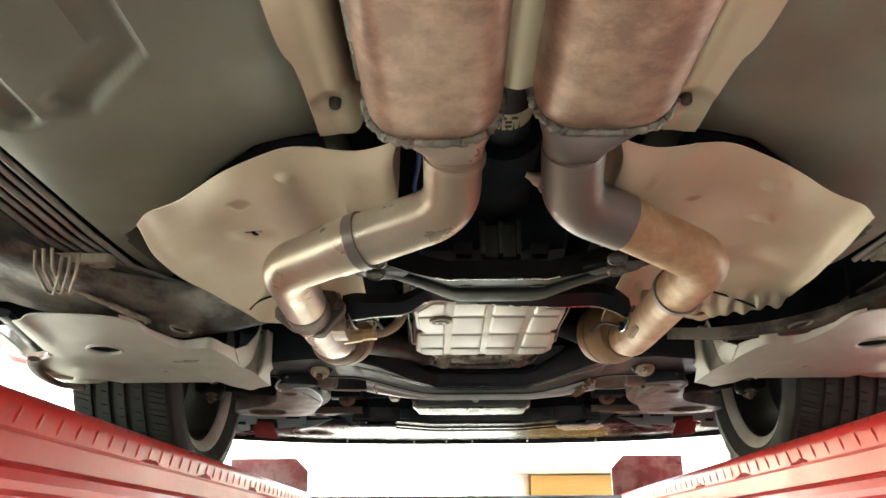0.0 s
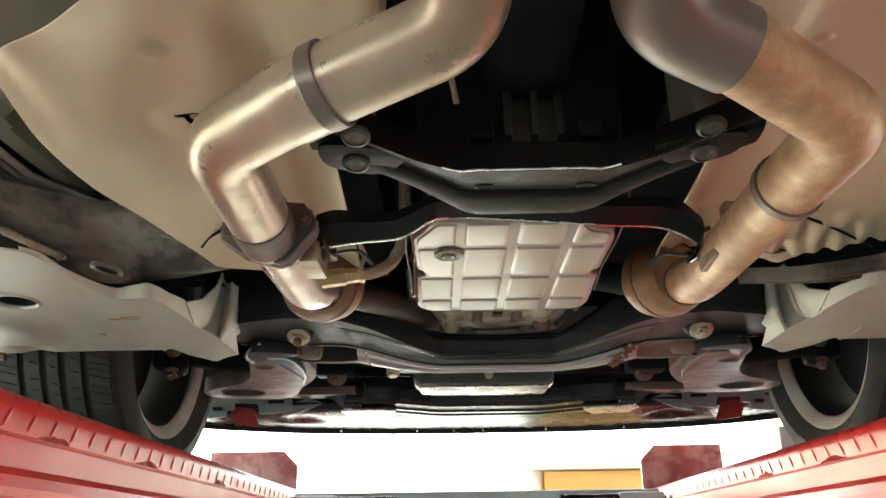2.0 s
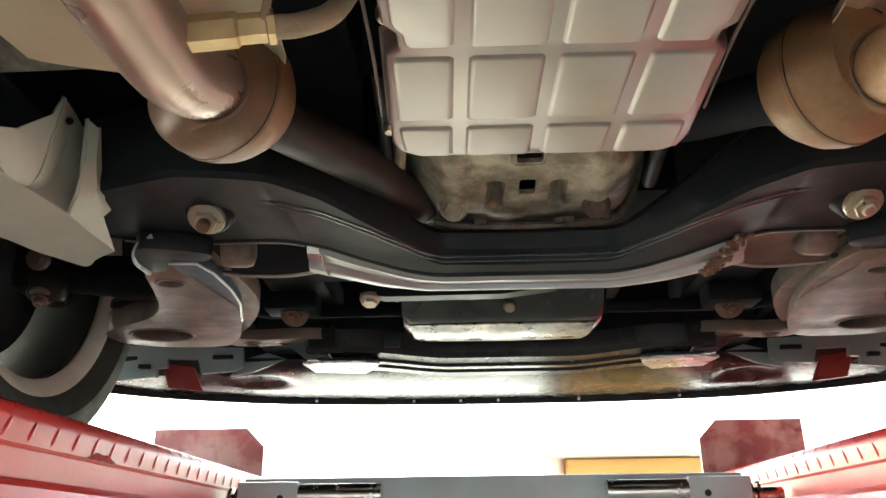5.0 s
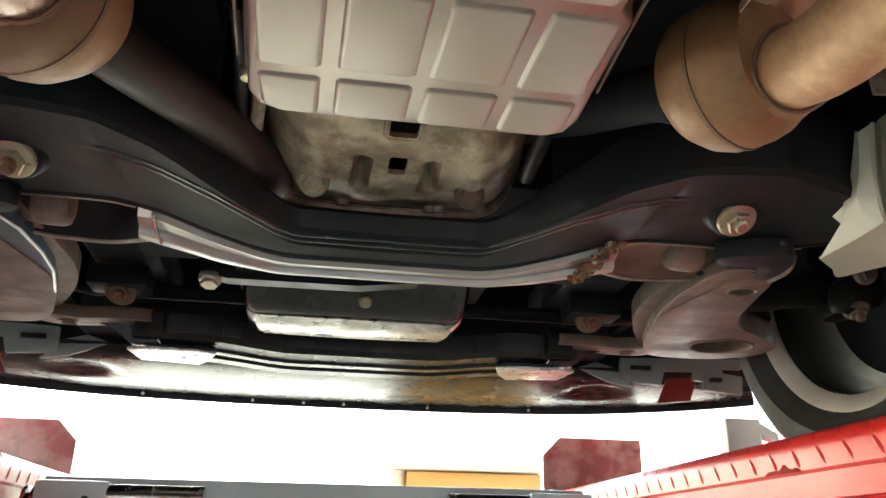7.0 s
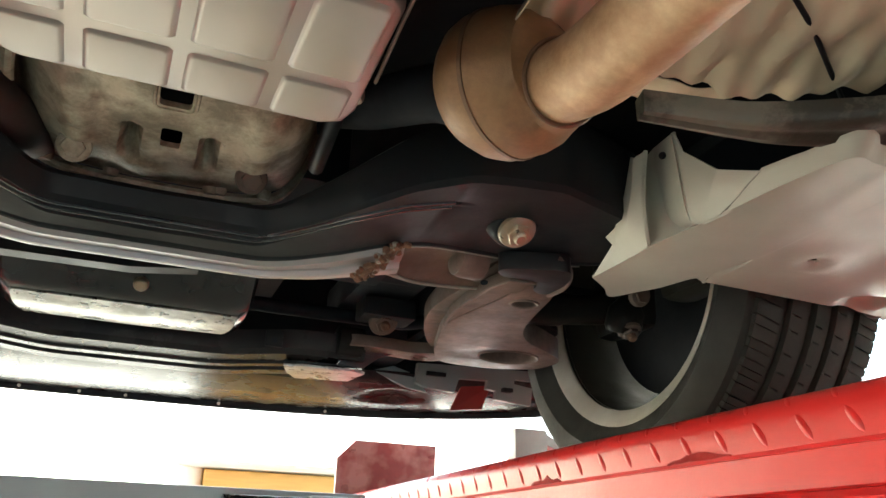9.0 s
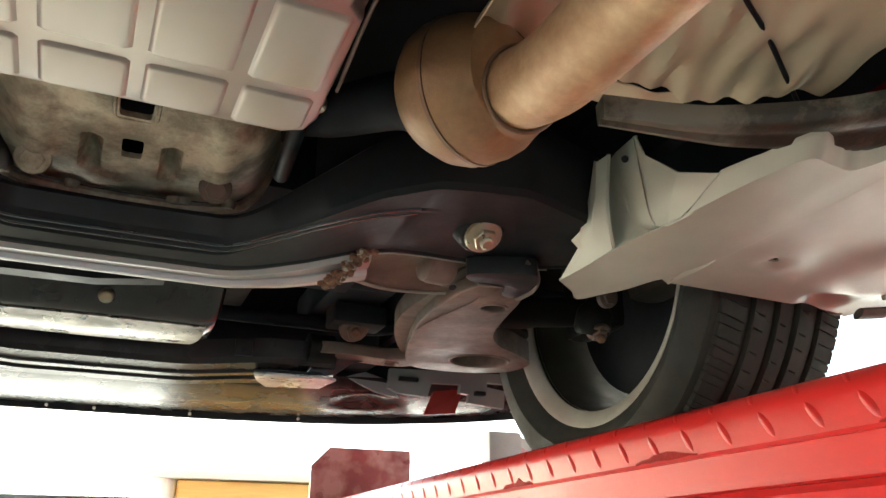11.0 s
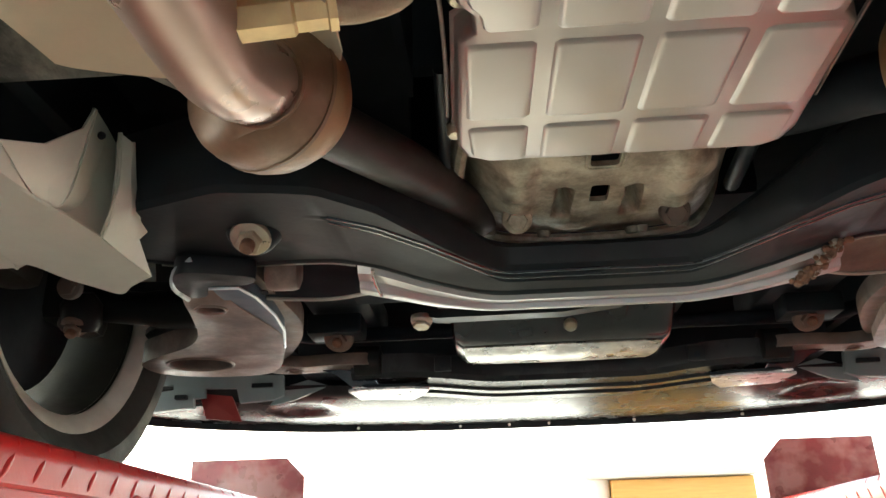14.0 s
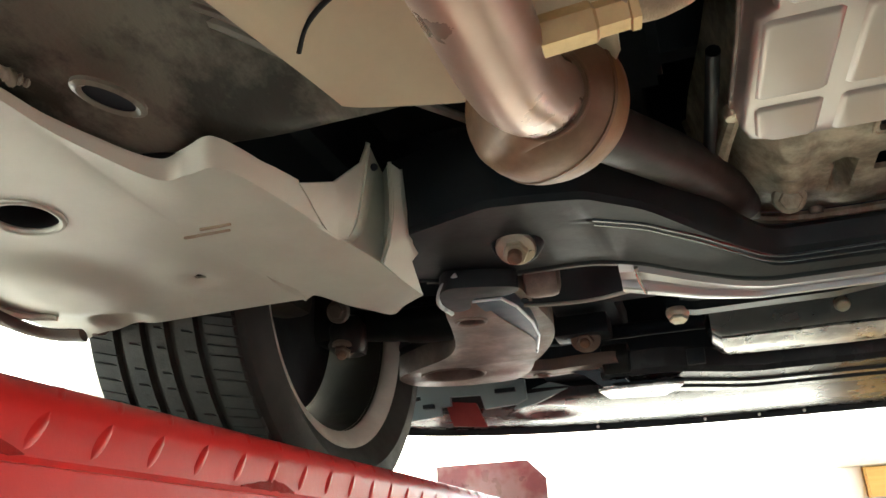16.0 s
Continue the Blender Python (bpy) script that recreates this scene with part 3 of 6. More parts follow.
for s in (-1, 1):
    rails = [sided(s, r) for r in (
        [(-0.566, -0.9, 2.04), (-0.575, 0.6, 2.035), (-0.572, 1.2, 2.03), (-0.565, 1.47, 2.03), (-0.55, 1.56, 2.03)],
        [(-0.566, -0.9, 1.995), (-0.572, 0.6, 1.985), (-0.566, 1.2, 1.98), (-0.560, 1.46, 1.982), (-0.545, 1.54, 1.99)],
        [(-0.545, -0.9, 1.975), (-0.548, 0.6, 1.968), (-0.545, 1.2, 1.966), (-0.538, 1.45, 1.968), (-0.525, 1.53, 1.975)],
        [(-0.42, -0.9, 1.985), (-0.42, 0.6, 1.980), (-0.42, 1.2, 1.980), (-0.42, 1.45, 1.982), (-0.41, 1.54, 1.99)],
        [(-0.30, -0.9, 1.995), (-0.30, 0.6, 1.990), (-0.30, 1.2, 1.994), (-0.30, 1.45, 2.0), (-0.30, 1.54, 2.005)],
        [(-0.215, -0.9, 2.005), (-0.215, 0.6, 2.0), (-0.215, 1.2, 2.006), (-0.215, 1.45, 2.02), (-0.215, 1.54, 2.02)],
        [(-0.19, -0.9, 2.06), (-0.19, 0.6, 2.06), (-0.19, 1.2, 2.06), (-0.19, 1.45, 2.06), (-0.19, 1.54, 2.06)])]
    part("floor_panel", surface(rails, 520, 110, 0.002, shape=floor_rib), M["pan_grey"], car, "grey coated floor panel with pressed ribs")
    gap = [(s * x, y + 0.010) for x, y in zip(*SHIELD_GAP) if 0.2 < x < 0.5]
    # black sheet added for the shade in the gap behind the heat shield
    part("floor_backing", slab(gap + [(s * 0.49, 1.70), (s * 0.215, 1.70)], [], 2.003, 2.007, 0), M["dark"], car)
    # dark panel added to block the bright background past the rail
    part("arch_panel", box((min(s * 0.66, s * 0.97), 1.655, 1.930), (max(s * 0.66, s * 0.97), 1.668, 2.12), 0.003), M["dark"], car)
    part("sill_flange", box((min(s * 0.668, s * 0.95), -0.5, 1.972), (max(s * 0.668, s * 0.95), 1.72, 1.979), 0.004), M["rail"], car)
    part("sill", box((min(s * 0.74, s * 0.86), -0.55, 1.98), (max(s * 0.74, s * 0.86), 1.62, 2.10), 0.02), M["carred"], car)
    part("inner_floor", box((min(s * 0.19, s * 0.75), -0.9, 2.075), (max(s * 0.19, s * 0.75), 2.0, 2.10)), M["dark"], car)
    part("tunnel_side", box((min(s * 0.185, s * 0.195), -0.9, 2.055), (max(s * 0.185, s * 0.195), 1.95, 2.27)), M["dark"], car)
    # brake and fuel lines in the trough beside the floor
    for i in range(5):
        o = 0.0175 * i
        shown = 9 if s < 0 else 4
        p = sided(s, [(-0.588 - o, -0.6, 1.985), (-0.585 - o, 0.9, 1.978), (-0.582 - o, 1.33, 1.972 - 0.001 * i), (-0.566 - o * 0.8, 1.45, 1.964), (-0.512 - o * 0.6, 1.53 + o * 0.5, 1.960), (-0.455 - o * 0.45, 1.61 + o * 0.4, 1.960), (-0.43 - o * 0.2, 1.70, 1.966), (-0.40, 1.80, 1.99), (-0.37, 1.93, 2.03)])[:shown]
        part("brake_line", tube(bent(p, 0.05), 0.0034 if i % 2 else 0.0046, 8), M["line"], car)
    for y, w in ((0.62, 0.11), (1.375, 0.085)):
        clip = slab(rounded(sided(s, [(-0.572, y), (-0.600, y - 0.004), (-0.645 - w * 0.1, y - 0.006), (-0.575 - w, y + 0.010), (-0.575 - w, y + 0.030), (-0.60, y + 0.028), (-0.572, y + 0.022)]), 42), [(s * 0.604, y + 0.011, 0.008, 0.0055)], 1.944, 1.958, 0.003)
        part("line_clip", clip, M["mudline"], car, "dusty clip over the lines")
    for k in range(3):
        o = 0.150 + 0.021 * k
        part("brake_line", tube(bent(sided(s, [(-0.592 - o, -0.6, 1.985), (-0.572 - o, 0.9, 1.975), (-0.545 - o, 1.36, 1.958)]), 0.05), 0.004, 8), M["line"], car)
    for k in range(3 if s < 0 else 0):
        x, y = -0.618 - 0.014 * k, 1.300 + 0.004 * k
        part("bent_line", tube(bent([(x, y, 1.940), (x - 0.006, y + 0.02, 1.918), (x - 0.030, y + 0.105, 1.912), (x - 0.020, y + 0.106, 1.908), (x + 0.022, y + 0.034, 1.914), (x + 0.028, y + 0.022, 1.938)], 0.006), 0.0025, 8), M["mudline"], car, "pale dusty bent line")
    # frame rail: muddy box section that turns inward towards the engine
    if s < 0:
        inner = [(0.80, -0.5), (0.775, 0.9), (0.70, 1.24), (0.60, 1.40), (0.505, 1.49), (0.470, 1.535), (0.449, 1.600), (0.425, 1.660), (0.375, 1.740)]
        outer = [(0.90, -0.5), (0.90, 0.9), (0.89, 1.25), (0.80, 1.48), (0.70, 1.59), (0.62, 1.660), (0.55, 1.690), (0.483, 1.734), (0.402, 1.778)]
    else:
        inner = [(0.80, -0.5), (0.775, 0.9), (0.73, 1.26), (0.66, 1.43), (0.60, 1.53), (0.555, 1.592), (0.500, 1.646), (0.420, 1.698), (0.340, 1.730)]
        outer = [(0.90, -0.5), (0.90, 0.9), (0.89, 1.25), (0.82, 1.50), (0.72, 1.61), (0.62, 1.660), (0.535, 1.690), (0.455, 1.722), (0.345, 1.748)]
    steps = np.linspace(0, 8, 60)
    outer_z = np.interp(steps, range(9), [1.95, 1.95, 1.938, 1.920, 1.908, 1.902, 1.905, 1.930, 1.964] if s < 0 else [1.95, 1.95, 1.938, 1.920, 1.908, 1.902, 1.900, 1.903, 1.912])
    inner_z = np.interp(steps, range(9), [1.95, 1.95, 1.938, 1.925, 1.930, 1.955, 1.985, 1.992, 1.992]) if s < 0 else outer_z
    a_, b_ = spline([(s * x, y, 0) for x, y in inner], 60), spline([(s * x, y, 0) for x, y in outer], 60)
    loops = []
    for q, r_, zi, zo in zip(a_, b_, inner_z, outer_z):
        loops.append([np.array((*(q + (r_ - q) * u)[:2], zo + (zi - zo) * (1 - u) ** 1.6 + dz)) for u, dz in ((0, 0.020), (0, 0.010), (0.03, 0.004), (0.09, 0.001), (0.3, 0.0), (0.45, 0.004), (0.6, 0.004), (0.72, 0.0), (0.92, 0.001), (0.98, 0.005), (1, 0.012), (1, 0.020))])
    rail = part("frame_rail", rings(bmesh.new(), loops), M["rail"], car, "mud-stained frame rail", 50)
    slot = Matrix.Translation((s * 0.532, 1.598, 1.9015)) @ Matrix.Rotation(s * 0.29, 4, "Z") @ Matrix.Rotation(math.pi, 4, "X")
    lip = turned([(0.030, -0.001), (0.030, 0.002), (0.025, 0.004), (0.021, 0.002), (0.021, -0.002)], 28, slot @ Matrix.Diagonal((0.47, 0.90, 1, 1)))
    part("slot_lip", lip, M["rail"], rail)
    # solid dark disc paints the shade inside the open slot
    part("slot_plug", turned([(0.0215, -0.003), (0.0215, 0.0012)], 28, slot @ Matrix.Diagonal((0.46, 0.90, 1, 1))), M["dark"], rail, "dark drain slot")

    if s < 0:
        rnd = random.Random(3)
        ledge = spline([(-0.650, 1.440, 1.924), (-0.612, 1.500, 1.9145), (-0.594, 1.540, 1.9110), (-0.584, 1.562, 1.9095), (-0.577, 1.576, 1.9090)], 46)
        part("mud_streak", tube([q + np.array((rnd.uniform(-0.002, 0.002), 0, 0.0)) for q in ledge], [0.0085 * (0.35 + 0.65 * math.sin(math.pi * (i + 0.6) / 46.2)) + rnd.uniform(-0.0016, 0.0016) for i in range(46)], 10, 0.55), M["mudline"], rail, "dried mud along the rail edge", 60)

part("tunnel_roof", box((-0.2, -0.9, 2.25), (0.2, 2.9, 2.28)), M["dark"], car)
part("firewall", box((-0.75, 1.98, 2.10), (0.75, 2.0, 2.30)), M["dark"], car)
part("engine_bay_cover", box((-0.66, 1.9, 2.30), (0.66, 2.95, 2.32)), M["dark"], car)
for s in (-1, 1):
    # dark sheets added to keep the space above the shields black
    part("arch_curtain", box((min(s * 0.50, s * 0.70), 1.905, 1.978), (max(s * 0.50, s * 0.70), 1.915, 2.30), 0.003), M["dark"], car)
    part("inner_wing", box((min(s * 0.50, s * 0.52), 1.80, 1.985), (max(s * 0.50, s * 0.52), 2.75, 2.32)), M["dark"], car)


# exhaust: two tailward mufflers, bent pipes and catalysts
def muffler(xc, w, z0, y1, bulge):
    loops = []
    for y, k in ((-0.6, 0.5), (-0.58, 0.85), (-0.55, 1.0), (0.2, 1.0), (0.7, 1.0), (y1 - 0.02, 1.0), (y1, 0.985)):
        ring = []
        for a in np.linspace(0, 2 * math.pi, 40, endpoint=False):
            ca, sa = math.cos(a), math.sin(a)
            ring.append((xc + k * w / 2 * math.copysign(abs(ca) ** 0.58, ca), y + (bulge * sa * sa if y > y1 - 0.03 else 0.0), z0 + 0.062 + k * 0.062 * math.copysign(abs(sa) ** 0.55, sa)))
        loops.append(ring)
    body = part("muffler", rings(bmesh.new(), loops), M["muffler"], car, "brown tarnished oval muffler with a crimped seam")
    return body


for s, xc, w, z0, y1, xo in ((-1, -0.079, 0.142, 1.937, 0.985, -0.058), (1, 0.096, 0.150, 1.947, 0.985, 0.068)):
    m = muffler(xc, w, z0, y1, 0.014)
    # end cone and lumpy weld
    cone = []
    for k, y in ((1.0, y1), (0.95, y1 + 0.010), (0.76, y1 + 0.022), (0.60, y1 + 0.032), (0.53, y1 + 0.043), (0.50, y1 + 0.055)):
        ring = []
        for a in np.linspace(0, 2 * math.pi, 40, endpoint=False):
            ca, sa = math.cos(a), math.sin(a)
            f = (1 - k) / 0.5
            big = np.array((xc + w / 2 * 0.985 * math.copysign(abs(ca) ** 0.58, ca), y + 0.014 * sa * sa * (1 - f), z0 + 0.062 + 0.061 * math.copysign(abs(sa) ** 0.55, sa)))
            fine = np.array((xo + 0.0315 * ca, y, 1.948 + 0.0315 * sa))
            ring.append(tuple(big * (1 - f) + fine * f))
        cone.append(ring)
    part("end_cone", rings(bmesh.new(), cone), M["steel_blue"] if s > 0 else M["steel"], m)
    rnd = random.Random(5 + s)
    seam = [(xc + w / 2 * 0.985 * math.copysign(abs(math.cos(a)) ** 0.58, math.cos(a)), y1 + 0.006 + 0.014 * math.sin(a) ** 2 + rnd.uniform(-0.0015, 0.0015), z0 + 0.062 + 0.0625 * math.copysign(abs(math.sin(a)) ** 0.55, math.sin(a))) for a in np.linspace(0, 2 * math.pi, 120)]
    part("weld_bead", tube(seam, [0.0055 + rnd.uniform(-0.0016, 0.0018) for _ in seam], 8), M["weld"], m, "lumpy grey weld bead")
    e = xc + s * w / 2
    part("crimped_seam", box((min(e - 0.002, e + s * 0.008), -0.5, z0 + 0.055), (max(e + 0.002, e + s * 0.008), y1 - 0.01, z0 + 0.061), 0.002), M["alloy"], m)

PIPE = 0.0322
left_path = [(-0.060, 1.037, 1.946), (-0.061, 1.108, 1.908), (-0.190, 1.163, 1.884), (-0.276, 1.232, 1.881), (-0.279, 1.440, 1.878)]
right_path = [(0.068, 1.037, 1.948), (0.075, 1.115, 1.918), (0.146, 1.143, 1.901), (0.2575, 1.215, 1.880), (0.252, 1.345, 1.880)]
pl = part("exhaust_pipe", tube(bent(left_path, 0.055, 10), PIPE, 28), M["steel"], car, "straw-tinted bent steel exhaust pipe")
pr = part("exhaust_pipe", tube(bent(right_path, 0.055, 10), PIPE, 28), M["steel_rusty"], car, "rust-speckled bent steel exhaust pipe")


def band(parent, a, b, radius, material, label=""):
    part("pipe_band", turned([(radius - 0.002, 0), (radius, 0.0015), (radius, 0.85), (radius - 0.002, 1.0)], 28, axis_pose(a, np.subtract(b, a)) @ Matrix.Diagonal((1, 1, float(np.linalg.norm(np.subtract(b, a))), 1))), material, parent, label)


band(pl, (-0.166, 1.1528, 1.8885), (-0.205, 1.1745, 1.8835), PIPE + 0.0022, M["steel"])
band(pl, (-0.164, 1.1519, 1.8888), (-0.178, 1.1579, 1.8862), PIPE + 0.0035, M["steel_blue"], "blued clamp sleeve")
band(pl, (-0.058, 1.038, 1.942), (-0.0585, 1.046, 1.9385), PIPE + 0.002, M["steel"])
band(pr, (0.070, 1.04, 1.945), (0.071, 1.048, 1.943), PIPE + 0.002, M["steel_blue"])
band(pr, (0.071, 1.055, 1.941), (0.072, 1.062, 1.939), PIPE + 0.002, M["steel_blue"])
sleeve = bent([(0.0690, 1.034, 1.9480), (0.0705, 1.05, 1.9425), (0.0748, 1.115, 1.918), (0.140, 1.1406, 1.9024)], 0.055, 10)
part("dark_sleeve", tube(sleeve, PIPE + 0.0025, 28), M["steel_blue"], pr, "smoke-darkened elbow of the pipe")
band(pr, (0.2525, 1.333, 1.880), (0.2520, 1.345, 1.880), PIPE + 0.003, M["steel_blue"])

part("collar", tube([(-0.2780, 1.380, 1.8788), (-0.2784, 1.405, 1.8783), (-0.2788, 1.431, 1.8780)], PIPE + 0.0010, 28), M["flange"], pl, "dull brown collar at the flange")
part("sensor_boss", turned([(0.013, -0.006), (0.0125, 0.003), (0.0085, 0.007), (0.008, 0.013), (0.0045, 0.019), (0.0035, 0.025)], 18, axis_pose((0.046, 1.098, 1.934), (-0.86, -0.15, 0.35))), M["bracket"], pr, "tan conical boss on the elbow")
# flange joint of one bank
flo = part("pipe_flange", bmesh.new(), M["flange"], car, "dull brown two-bolt pipe flange")
bm = bmesh.new()
for y, g in ((1.432, 1.0), (1.4475, 0.97)):
    out = [(-0.347, 0.004), (-0.345, -0.008), (-0.318, -0.028), (-0.270, -0.042), (-0.258, -0.040), (-0.224, -0.002), (-0.222, 0.010), (-0.240, 0.034), (-0.290, 0.042), (-0.335, 0.022)]
    rings(bm, [[(-0.281 + (x + 0.286) * 0.88 * g * k, yy - (x + 0.286) * 0.10, 1.883 + z * 0.9 * g * k) for x, z in out] for yy, k in ((y, 0.97), (y + 0.002, 1.0), (y + 0.011, 1.0), (y + 0.0125, 0.97))])
bm.to_mesh(flo.data)
bm.free()
finish(flo.data, M["flange"])
for x, z in ((-0.323, 1.886), (-0.238, 1.891)):
    bolt(flo, (x, 1.430 - (x + 0.286) * 0.1, z), (0, -1, 0), 0.008, 0, 0.006, M["flange"])

front_l = [(-0.280, 1.455, 1.882), (-0.280, 1.56, 1.886), (-0.281, 1.65, 1.892), (-0.277, 1.690, 1.899), (-0.268, 1.722, 1.912)]
front_r = [(0.252, 1.345, 1.880), (0.255, 1.50, 1.885), (0.259, 1.66, 1.894), (0.2575, 1.725, 1.910)]
part("front_pipe", tube(spline(front_l, 22), 0.0300, 28), M["pipe_brown"], car, "brown-tinted front exhaust pipe")
part("front_pipe", tube(spline(front_r, 18), 0.0305, 28), M["steel_rusty"], car, "rust-speckled front exhaust pipe")

for s, x, centre in ((-1, -0.280, (-0.275, 1.768, 1.931)), (1, 0.267, (0.238, 1.766, 1.929))):
    i = -s
    c = np.array(centre)
    way = np.array((i * 0.48, 0.85, 0.12))
    way /= np.linalg.norm(way)
    side = np.cross(way, (0, 0, 1.0))
    side /= np.linalg.norm(side)
    over = np.cross(side, way)
    neck = np.array((front_l if s < 0 else front_r)[-1]) - np.array((0, 0.010, 0.004))
    angles = np.linspace(0, 2 * math.pi, 48, endpoint=False)

    def hoop(at_, r, e=0.92):
        at_, r = at_ * 0.94, r * 0.91
        return [c + way * at_ + side * r * 1.04 * math.copysign(abs(math.cos(a)) ** e, math.cos(a)) + over * r * 0.95 * math.copysign(abs(math.sin(a)) ** e, math.sin(a)) for a in angles]

    mouth = [neck + np.array((1, 0, 0)) * 0.0320 * math.cos(a) * (-1 if side[0] < 0 else 1) + np.array((0, -0.35, 0.93)) * 0.0320 * math.sin(a) for a in angles]
    flare = [[p * (1 - u) + q * u for p, q in zip(mouth, hoop(-0.040, 0.054))] for u in (0.0, 0.12, 0.35, 0.7)]
    body = part("catalyst", rings(bmesh.new(), flare + [hoop(-0.040, 0.054), hoop(-0.030, 0.0605), hoop(-0.016, 0.0645), hoop(0.0, 0.0655)]), M["cat"] if s < 0 else M["cat_orange"], car, "heat-browned bulbous catalyst shell", 32)
    part("crimped_seam", rings(bmesh.new(), [hoop(-0.0015, 0.064), hoop(-0.0012, 0.0668), hoop(0.0022, 0.0668), hoop(0.0026, 0.064)]), M["cat"], body, "raised crimped seam")
    part("rear_shell", rings(bmesh.new(), [hoop(0.002, 0.0655), hoop(0.012, 0.0655), hoop(0.026, 0.061), hoop(0.038, 0.052), hoop(0.046, 0.040), hoop(0.050, 0.029)]), M["cat_orange"], body, "orange-browned rear shell behind a crimped seam", 32)
    for k in (0.03,):
        ring = [(p * (1 - k) + q * k) for p, q in zip(mouth, hoop(-0.040, 0.054))]
        part("weld_bead", tube(ring + ring[:1], 0.0018, 8), M["cat"], body)
    end = c + way * 0.046
    down = [end, end + way * 0.035 + np.array((0, 0, -0.004)), (x + i * 0.098, 1.945, 1.952), (x + i * 0.125, 2.01, 1.956), (x + i * 0.148, 2.07, 1.962), (x + i * 0.16, 2.13, 1.985)]
    if s > 0:
        down = [end, end + way * 0.03 + np.array((0, 0, 0.012)), (x + i * 0.09, 1.93, 1.99), (x + i * 0.12, 2.0, 2.02), (x + i * 0.14, 2.10, 2.05)]
    # left pipe very dark brown, right pipe in the near-black underbody colour
    part("down_pipe", tube(spline(down, 24), 0.025, 22), M["pipe_dark"] if s < 0 else M["dark"], car, "dark brown exhaust down pipe" if s < 0 else "dark exhaust down pipe")
    # hanger bracket on the pipe
    xa, xb = (-0.277, -0.233) if s < 0 else (0.226, 0.272)
    hb = part("hanger_bracket", box((xa, 1.488, 1.866), (xb, 1.553, 1.893), 0.003), M["bracket"], car, "tan pressed hanger bracket")
    part("bracket_tab", box((xa + 0.010, 1.466, 1.893), (xb - 0.006, 1.487, 1.924), 0.003), M["bracket"], hb)

# oxygen sensor beside one catalyst
sens = part("oxygen_sensor", turned([(0.013, 0), (0.013, 0.008), (0.0165, 0.009), (0.0165, 0.020), (0.012, 0.021), (0.012, 0.030)], 20, axis_pose((-0.284, 1.626, 1.887), (0.97, 0.12, 0.16))), M["flange"], car, "oxygen sensor with a tan sleeve")
part("sleeve", turned([(0.0125, 0.022), (0.0125, 0.062), (0.0105, 0.064), (0.0105, 0.082), (0.012, 0.083), (0.012, 0.088)], 6, axis_pose((-0.284, 1.626, 1.887), (0.97, 0.12, 0.16))), M["brass"], sens, "tan hexagonal sleeve", 25)
part("sensor_cable", tube(spline([(-0.199, 1.637, 1.901), (-0.182, 1.642, 1.906), (-0.160, 1.652, 1.925), (-0.145, 1.65, 1.962), (-0.142, 1.62, 2.0), (-0.14, 1.58, 2.05)], 24), 0.0085, 12), M["braid"], sens, "cream braided cable sleeve")
part("cable_clip", tube(bent([(-0.206, 1.634, 1.898), (-0.192, 1.60, 1.915), (-0.196, 1.545, 1.915)], 0.02), 0.003, 8), M["braid"], sens)

